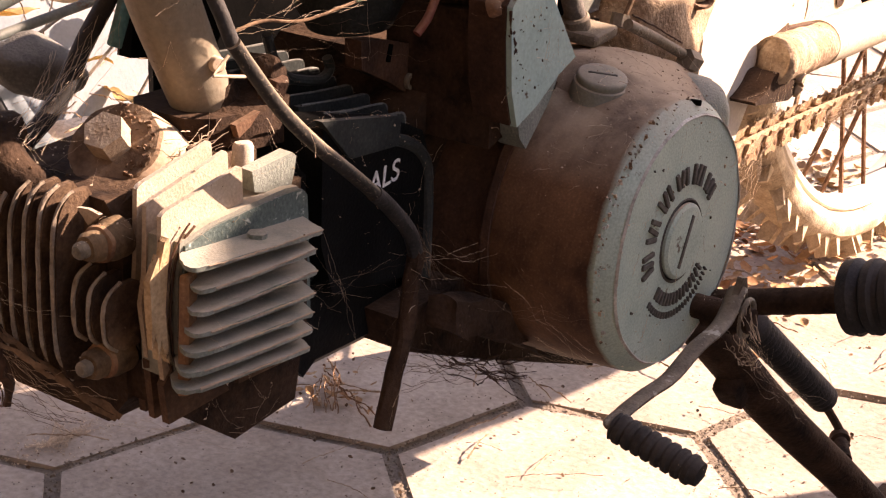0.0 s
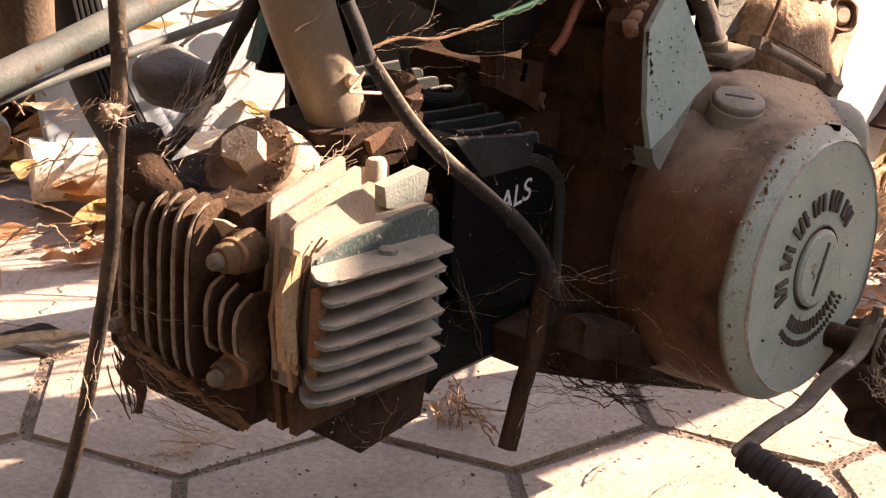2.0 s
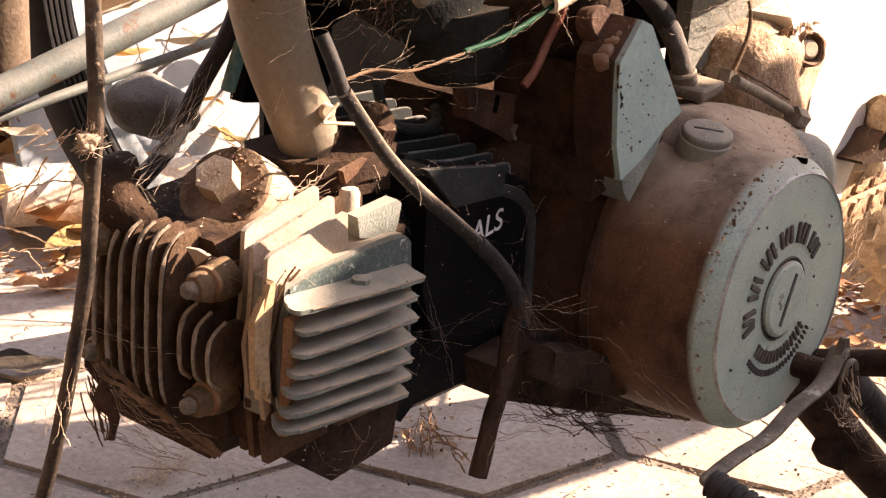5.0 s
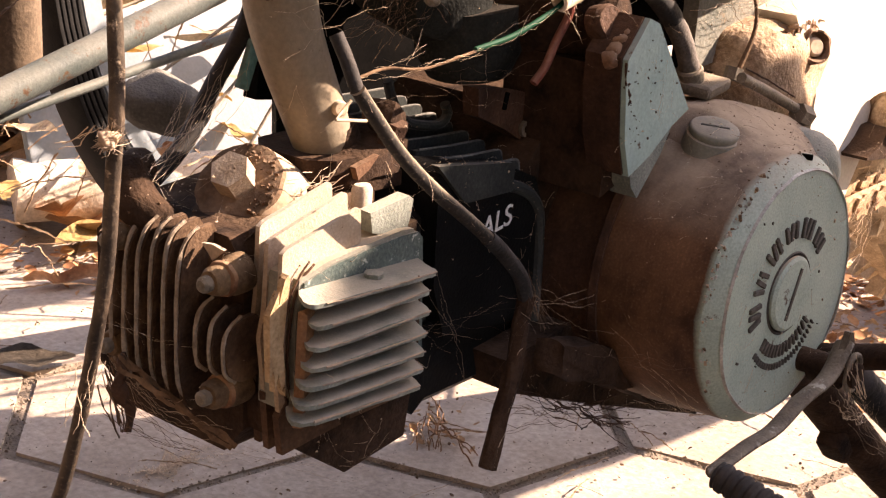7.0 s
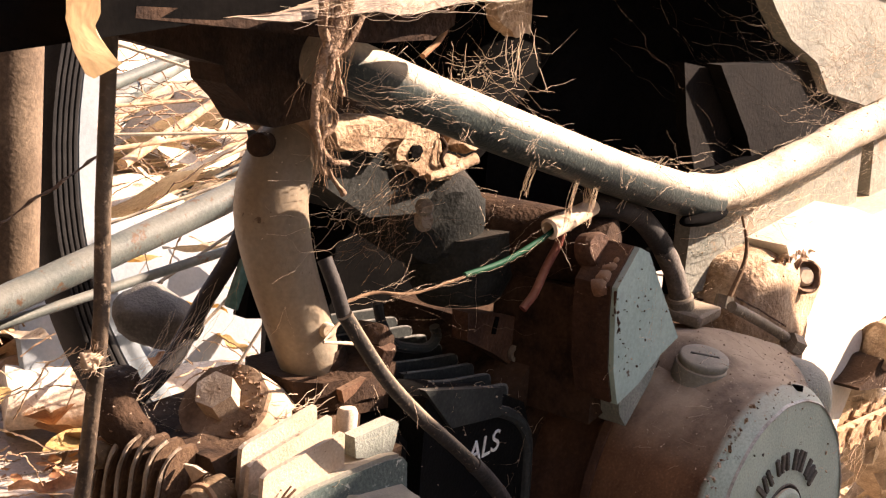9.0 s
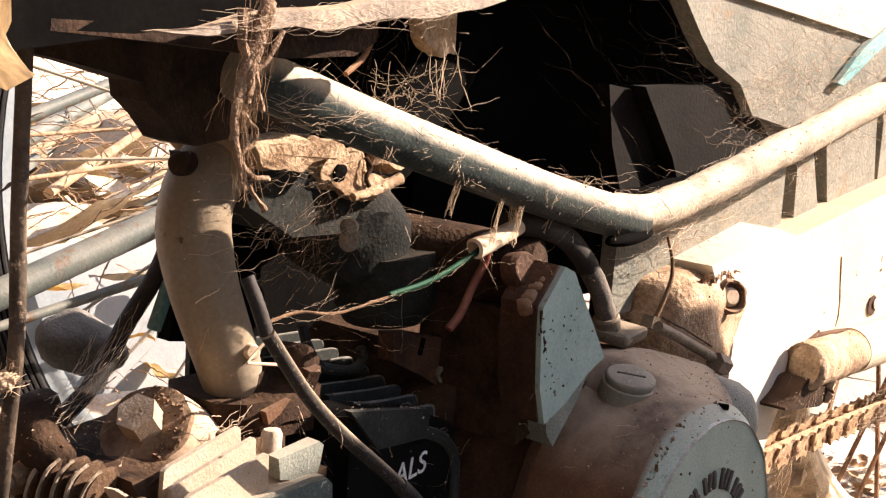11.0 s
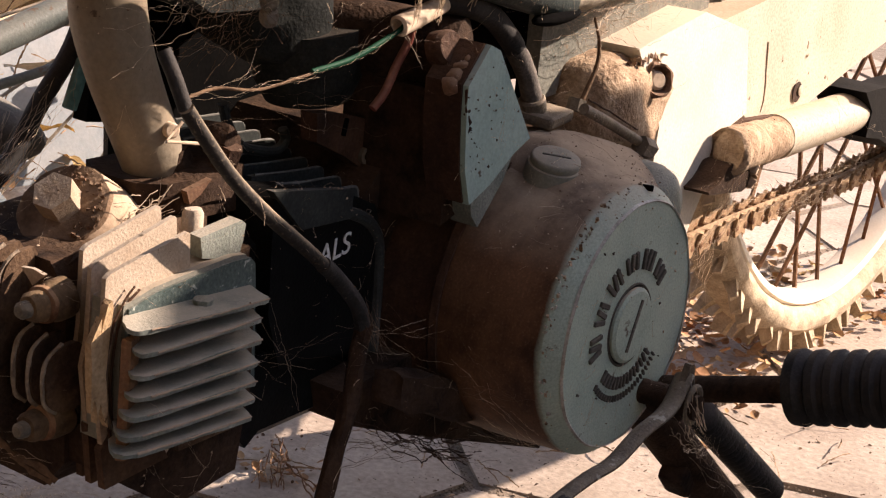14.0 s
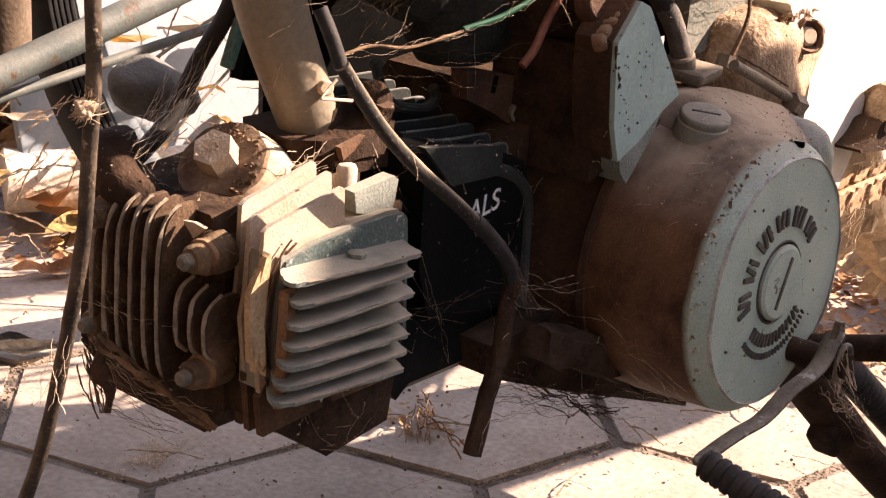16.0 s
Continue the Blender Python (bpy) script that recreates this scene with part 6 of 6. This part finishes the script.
for line_, r0, r1 in (
        ([(-0.2646, -0.081, 0.5232), (-0.2695, -0.083, 0.5146), (-0.2743, -0.084, 0.5069), (-0.2761, -0.084, 0.5008), (-0.2782, -0.084, 0.4947), (-0.2782, -0.084, 0.4854), (-0.2755, -0.084, 0.4774), (-0.2735, -0.084, 0.4713)], 0.0024, 0.0007),
        ([(-0.2754, -0.082, 0.5214), (-0.2757, -0.083, 0.5115), (-0.273, -0.085, 0.5038), (-0.2711, -0.085, 0.4976), (-0.2686, -0.085, 0.4936)], 0.0016, 0.0008),
        ([(-0.2690, -0.083, 0.5180), (-0.2725, -0.085, 0.5090), (-0.2750, -0.086, 0.5020), (-0.2745, -0.085, 0.4960)], 0.0017, 0.0008),
        ([(-0.2607, -0.083, 0.5155), (-0.2658, -0.084, 0.5092), (-0.2716, -0.084, 0.5046)], 0.0007, 0.0009),
        ([(-0.2781, -0.084, 0.4939), (-0.272, -0.085, 0.489), (-0.2715, -0.085, 0.4851), (-0.2757, -0.084, 0.4809), (-0.2721, -0.085, 0.4756), (-0.2649, -0.085, 0.4739)], 0.0011, 0.0008),
        ([(-0.2719, -0.084, 0.4733), (-0.2683, -0.084, 0.4682), (-0.2651, -0.084, 0.4652)], 0.0006, 0.0010)):
    part("strand", roughen(tube(line_, lambda t, r0=r0, r1=r1: r0 + (r1 - r0) * t, 10, 10, wob=0.35), 0.0006, 260), M_ROOT, root)

def litter(name, n, area, mat_, label, size, seed, lift=0.0):
    """Curled leaf scraps scattered over a rectangle of ground."""
    r = random.Random(seed)
    vs, fs = [], []
    x0, x1, y0, y1 = area
    for _ in range(n):
        c = Vector((r.uniform(x0, x1), r.uniform(y0, y1), 0.001 + abs(r.gauss(0, lift))))
        s = size * r.uniform(0.4, 1.3)
        m = Matrix.Translation(c) @ Euler((r.uniform(-0.6, 0.6), r.uniform(-0.6, 0.6), r.uniform(0, 6.3))).to_matrix().to_4x4()
        k0, cu = len(vs), r.uniform(0.1, 0.6)
        for i in range(5):
            t = i / 4
            w = 0.38 * math.sin(math.pi * (0.08 + 0.87 * t)) * s
            for q in (-1, 0, 1):
                vs.append(m @ Vector(((t - 0.5) * s, q * w, abs(q) * w * cu + 0.25 * s * (t - 0.5) ** 2 + r.uniform(-1, 1) * 0.03 * s)))
        for i in range(4):
            for q in (0, 1):
                a = k0 + 3 * i + q
                fs.append((a, a + 1, a + 4, a + 3))
    me = bpy.data.meshes.new(name)
    me.from_pydata([tuple(v) for v in vs], [], fs)
    me.materials.append(mat_)
    for p in me.polygons:
        p.use_smooth = True
    return tagged(new(name, me), label, "leaves", kind="stuff")


litter("leaf_litter", 1100, (0.38, 0.9, 0.02, 0.45), M_LEAF, "brown dry leaf scraps heaped behind the engine", 0.010, 3, 0.008)
litter("leaf_litter", 420, (0.1, 1.1, 0.62, 1.6), M_LEAF, "brown dry leaves lying beyond the bicycle", 0.05, 5, 0.02)
litter("leaf_litter", 520, (0.40, 0.80, 0.05, 0.24), M_LEAF, "brown dry leaf pile beside the rear wheel", 0.014, 13, 0.016)
litter("leaf_litter", 70, (0.0, 0.5, 0.80, 1.15), M_YLEAF, "yellow dry leaves beside the log", 0.035, 15, 0.012)
litter("leaf_litter", 34, (0.130, 0.178, 0.180, 0.245), M_LEAF, "orange-brown leaf scraps under the engine", 0.007, 29, 0.004)
litter("leaf_litter", 60, (0.12, 0.20, 0.56, 0.66), M_LEAF, "red-brown leaf scraps gathered against the log", 0.012, 23, 0.006)
litter("leaf_litter", 60, (0.10, 0.50, 0.62, 1.05), M_LEAF, "brown dry leaf scraps beside the log", 0.024, 17, 0.012)
litter("leaf_litter", 340, (0.25, 1.1, 0.75, 1.6), M_PLEAF, "long pale dry leaves in the heap", 0.14, 16, 0.09)
litter("leaf_crumbs", 1500, (-0.1, 0.9, -0.25, 0.9), M_STICK, "small crumbs of dry leaf on the paving", 0.0028, 6, 0.0)
ss = []
rt = random.Random(11)
for _ in range(150):
    x, y = rt.uniform(0.0, 0.7), rt.uniform(-0.1, 0.7)
    a, l = rt.uniform(0, 6.3), rt.uniform(0.01, 0.06)
    ss.append(((x, y, 0.003), (x + l * math.cos(a), y + l * math.sin(a), 0.003 + rt.uniform(0, 0.006)), 1, 0.0, -0.002, rt.uniform(0.0003, 0.0009)))
for _ in range(70):
    x, y, z = rt.uniform(0.02, 0.42), rt.uniform(0.50, 0.70), rt.uniform(0.005, 0.20)
    a, l = rt.uniform(0, 6.3), rt.uniform(0.05, 0.16)
    ss.append(((x, y, z), (x + l * math.cos(a), y + 0.3 * l * math.sin(a), z + l * rt.uniform(-0.6, 0.6)), 1, 0.0, -0.004, rt.uniform(0.0006, 0.0014)))
for _ in range(190):
    x, y, z = rt.uniform(0.25, 0.9), rt.uniform(0.75, 1.5), rt.uniform(0.01, 0.26)
    a, l = rt.uniform(-0.6, 1.6), rt.uniform(0.06, 0.3)
    ss.append(((x, y, z), (x + l * math.cos(a), y + l * math.sin(a), z + l * rt.uniform(-0.1, 0.5)), 1, 0.0, -0.004, rt.uniform(0.0006, 0.0016)))
sk = []
for _ in range(170):
    x, y, z = rt.uniform(0.25, 1.0), rt.uniform(0.78, 1.5), rt.uniform(0.02, 0.30)
    a, l = rt.uniform(-0.8, 1.8), rt.uniform(0.05, 0.22)
    sk.append(((x, y, z), (x + l * math.cos(a), y + l * math.sin(a), z + l * rt.uniform(-0.4, 0.6)), 1, 0.0, -0.004, rt.uniform(0.0006, 0.0018)))
sk.append(((-0.2005, 0.2, 0.3903 - Z0), (-0.1256, 0.2, 0.4287 - Z0), 1, 0.0, 0.0, 0.0012))
strands("twigs", sk, M_STICK, None, "brown dry twigs in the heap", cat="twigs", drop=False, curl=0.45)
strands("twigs", ss, M_TWIG, None, "scattered dry twigs on the ground", cat="twigs", drop=False, curl=0.45)


def leaf(x, y, z, l, w, rz, tilt, mat_, label):
    bm = bmesh.new()
    n = 10
    rows_ = []
    for i in range(n + 1):
        t = i / n
        ww = w * math.sin(math.pi * (0.03 + 0.94 * t)) ** 0.8
        rows_.append([bm.verts.new((l * (t - 0.5), q * ww, abs(q) * ww * 0.35 + 0.02 * l * math.sin(9 * t + q) + 0.10 * l * (t - 0.5) ** 2)) for q in (-1, -0.5, 0, 0.5, 1)])
    for a, b in zip(rows_, rows_[1:]):
        for k in range(4):
            bm.faces.new((a[k], a[k + 1], b[k + 1], b[k]))
    for v in bm.verts:
        v.co += Vector((0.5, 1, 1.6)) * (0.05 * l * noise.noise(v.co * 3.2 / l + Vector((x * 50, y * 50, 0))))
    g_ = bmesh.ops.solidify(bm, geom=bm.faces[:], thickness=0.0006)
    bmesh.ops.transform(bm, matrix=pose(x, y, z, tilt, 4, rz), verts=bm.verts)
    return tagged(part("leaf", bm, mat_, None, drop=False, smooth=60), label, "leaf", "fallen leaves")


leaf(0.012, 0.490, 0.008, 0.075, 0.013, -25, 14, M_DRYGREY, "large grey-brown dry leaf on the paving")
leaf(0.14, 0.60, 0.008, 0.085, 0.010, -20, 30, M_LEAF, "curled red-brown dry leaf beside the log")
leaf(-0.360, -0.085, 0.45, 0.075, 0.014, 60, 70, M_PLEAF, "curled tan dry leaf caught on the cable")
leaf(0.19, 0.56, 0.008, 0.07, 0.009, -15, -25, M_LEAF, "curled red-brown dry leaf beside the log")

for i in range(16):
    leaf(0.10 + 0.022 * i, 0.66 + 0.03 * math.sin(3.1 * i), 0.02 + 0.05 * (i % 4), 0.05 + 0.01 * (i % 3), 0.011, 47 * i, 25 - 13 * (i % 5), (M_LEAF, M_YLEAF, M_PLEAF)[i % 3], "curled dry leaf in the heap behind the bicycle")
# canes and a pale sheet beyond the bicycle
rc = random.Random(21)
for i in range(30):
    x, y, z = rc.uniform(0.25, 0.85), rc.uniform(0.80, 1.35), rc.uniform(0.03, 0.24)
    a, l, e = rc.uniform(-0.1, 0.7), rc.uniform(0.35, 0.8), rc.uniform(0.0, 0.30)
    d = Vector((math.cos(a) * math.cos(e), math.sin(a) * math.cos(e), math.sin(e)))
    p = Vector((x, y, z))
    r0 = rc.choice([0.003, 0.004, 0.006, 0.010, 0.014])
    cm = tube([p - d * l * 0.5, p, p + d * l * 0.5], lambda t, r0=r0: r0 * (1 - 0.25 * t), 12, 6, 0.1)
    tagged(part("cane", cm, rc.choice([M_PLEAF, M_TWIG, M_BIKE, M_TWIG]), None, drop=False), "dry pale cane lying in the heap", "cane", "heap of dry canes")
sheet = roughen(box((0.36, 0.72, 0.11), (0.34, 0.01, 0.16), (-20, 0, -8), 0.002), 0.004, 8, 5)
tagged(part("sheet", sheet, M_SHEET, None, drop=False), "pale blue sheet lying behind the bicycle", "sheet")

# ---------------------------------------------------------------- paving
first, hp, hq, hs, ha = hex_centres()
pb = bmesh.new()
g = 0.0052
R0 = hs - g * 2 / math.sqrt(3)
vv = [(R0 * math.cos(ha + k * math.pi / 3), R0 * math.sin(ha + k * math.pi / 3)) for k in range(6)]
prism(vv, 'z', -0.04, 0.0, 0, bm=pb)
bevel(pb, 0.005, 3)
pme = bpy.data.meshes.new("paver")
pb.to_mesh(pme)
pb.free()
pme.materials.append(M_PAVER)
rng = random.Random(4)
for i in range(-9, 12):
    for j in range(-9, 14):
        c = first + hp * i + hq * j
        if -0.75 < c.x < 2.2 and -0.7 < c.y < 2.4:
            p = new("paver", pme)
            p.location = (c.x, c.y, rng.uniform(-0.0015, 0.0015))
            p.rotation_euler = (rng.uniform(-0.006, 0.006), rng.uniform(-0.006, 0.006), rng.uniform(-0.012, 0.012))
            p.parent = ground

# crumbs of soil and grit lying in the joints
gr = random.Random(31)
gv, gf = [], []


def grain(x, y, z, s):
    k = len(gv)
    q = [Vector((gr.uniform(0.6, 1.2) * a * s, gr.uniform(0.6, 1.2) * b * s, gr.uniform(0.5, 1.0) * c * s)) for a, b, c in ((1, 0, 0), (-1, 0, 0), (0, 1, 0), (0, -1, 0), (0, 0, 1), (0, 0, -0.6))]
    gv.extend([(x + v.x, y + v.y, z + v.z) for v in q])
    for a, b in ((0, 2), (2, 1), (1, 3), (3, 0)):
        gf.append((k + a, k + b, k + 4))
        gf.append((k + b, k + a, k + 5))


for i in range(-9, 12):
    for j in range(-9, 14):
        c = first + hp * i + hq * j
        if -0.1 < c.x < 0.9 and -0.3 < c.y < 0.8:
            for k in range(3):
                a = Vector((math.cos(ha + k * math.pi / 3), math.sin(ha + k * math.pi / 3))) * hs
                b = Vector((math.cos(ha + (k + 1) * math.pi / 3), math.sin(ha + (k + 1) * math.pi / 3))) * hs
                for _ in range(110):
                    p = c + a.lerp(b, gr.random())
                    grain(p.x + gr.gauss(0, 0.0032), p.y + gr.gauss(0, 0.0032), gr.uniform(-0.002, 0.0015), gr.uniform(0.0005, 0.0016))
            for _ in range(230):
                grain(c.x + gr.uniform(-hs, hs), c.y + gr.uniform(-hs, hs), 0.0008, gr.uniform(0.0003, 0.0008))
gme = bpy.data.meshes.new("grit")
gme.from_pydata(gv, [], gf)
gme.materials.append(M_SOIL)
tagged(new("grit", gme), "crumbs of soil and grit in the joints of the paving", "grit", kind="stuff")

# crumbs, fibres and fine webs that have settled on the machine
bpy.context.view_layer.update()
deps = bpy.context.evaluated_depsgraph_get()
rd = random.Random(77)


def settled(n, x0, x1, y0, y1, top, way=(0, 0, -1), least=0.25):
    out = []
    while n > 0:
        n -= 1
        o = Vector((rd.uniform(x0, x1), rd.uniform(y0, y1), top)) if way[2] else Vector((rd.uniform(x0, x1), y0, rd.uniform(y1, top)))
        ok, p, nn, _, ob, _ = scene.ray_cast(deps, o, Vector(way))
        if ok and p.z > 0.12 and nn.dot(Vector(way)) < -least and not ob.name.startswith(("cobweb", "dry_roots", "paver", "ground", "leaf", "wall", "battery", "air_box", "dark_inner", "box_roof", "far_cover", "fender_back", "hanging", "shield", "pivot", "swing")):
            out.append((p, nn))
    return out


def crumb_mesh(name, pts, s0, s1, mat_, label):
    gv.clear()
    gf.clear()
    for p, nn in pts:
        q = p + nn * 0.0001
        grain(q.x, q.y, q.z, s0 + (s1 - s0) * rd.random() ** 3)
    me = bpy.data.meshes.new(name)
    me.from_pydata(gv, [], gf)
    me.materials.append(mat_)
    tagged(new(name, me), label, "dust", kind="stuff")


above = settled(3600, -0.26, 0.30, -0.11, 0.06, 0.452)
aside = settled(2200, -0.25, 0.30, -0.20, 0.14, 0.42, (0, 1, 0))
crumb_mesh("dust_crumbs", above[::2] + aside[::3], 0.0002, 0.0008, M_WEB, "pale dust crumbs settled on the machine")
crumb_mesh("dust_crumbs", above[1::2] + aside[1::3], 0.0002, 0.0008, M_STICK, "dark dirt crumbs settled on the machine")
fib = []
for p, nn in above[::9] + aside[::7]:
    d = Vector((rd.gauss(0, 1), rd.gauss(0, 1), rd.gauss(0, 1)))
    d = (d - nn * d.dot(nn)).normalized() * rd.uniform(0.003, 0.012)
    fib.append((tuple(p + nn * 0.0006), tuple(p + d + nn * 0.001), 1, 0.0, -0.0006, rd.uniform(0.00006, 0.00018)))
ends = [p + nn * 0.0004 for p, nn in above + aside]
for p in ends[::4]:
    near = [q for q in ends if 0.008 < (q - p).length < 0.028]
    if near:
        fib.append((tuple(p), tuple(rd.choice(near)), 1, 0.0, 0.0015, 0.00005))
strands("cobweb", fib, M_WEB, None, "fine broken cobweb threads and fibres", drop=False)

# a pale chalky scuff on one paver
gv.clear()
gf.clear()
for _ in range(900):
    a, q = rd.uniform(0, 6.28), abs(rd.gauss(0, 0.6))
    grain(-0.008 + 0.035 * q * math.cos(a) + 0.01 * math.sin(5 * a), 0.306 + 0.018 * q * math.sin(a), 0.0004, rd.uniform(0.0003, 0.0011))
sme = bpy.data.meshes.new("chalk_scuff")
sme.from_pydata(gv, [], gf)
sme.materials.append(M_WEB)
tagged(new("chalk_scuff", sme), "pale chalky scuff on the paving", "scuff", kind="stuff")
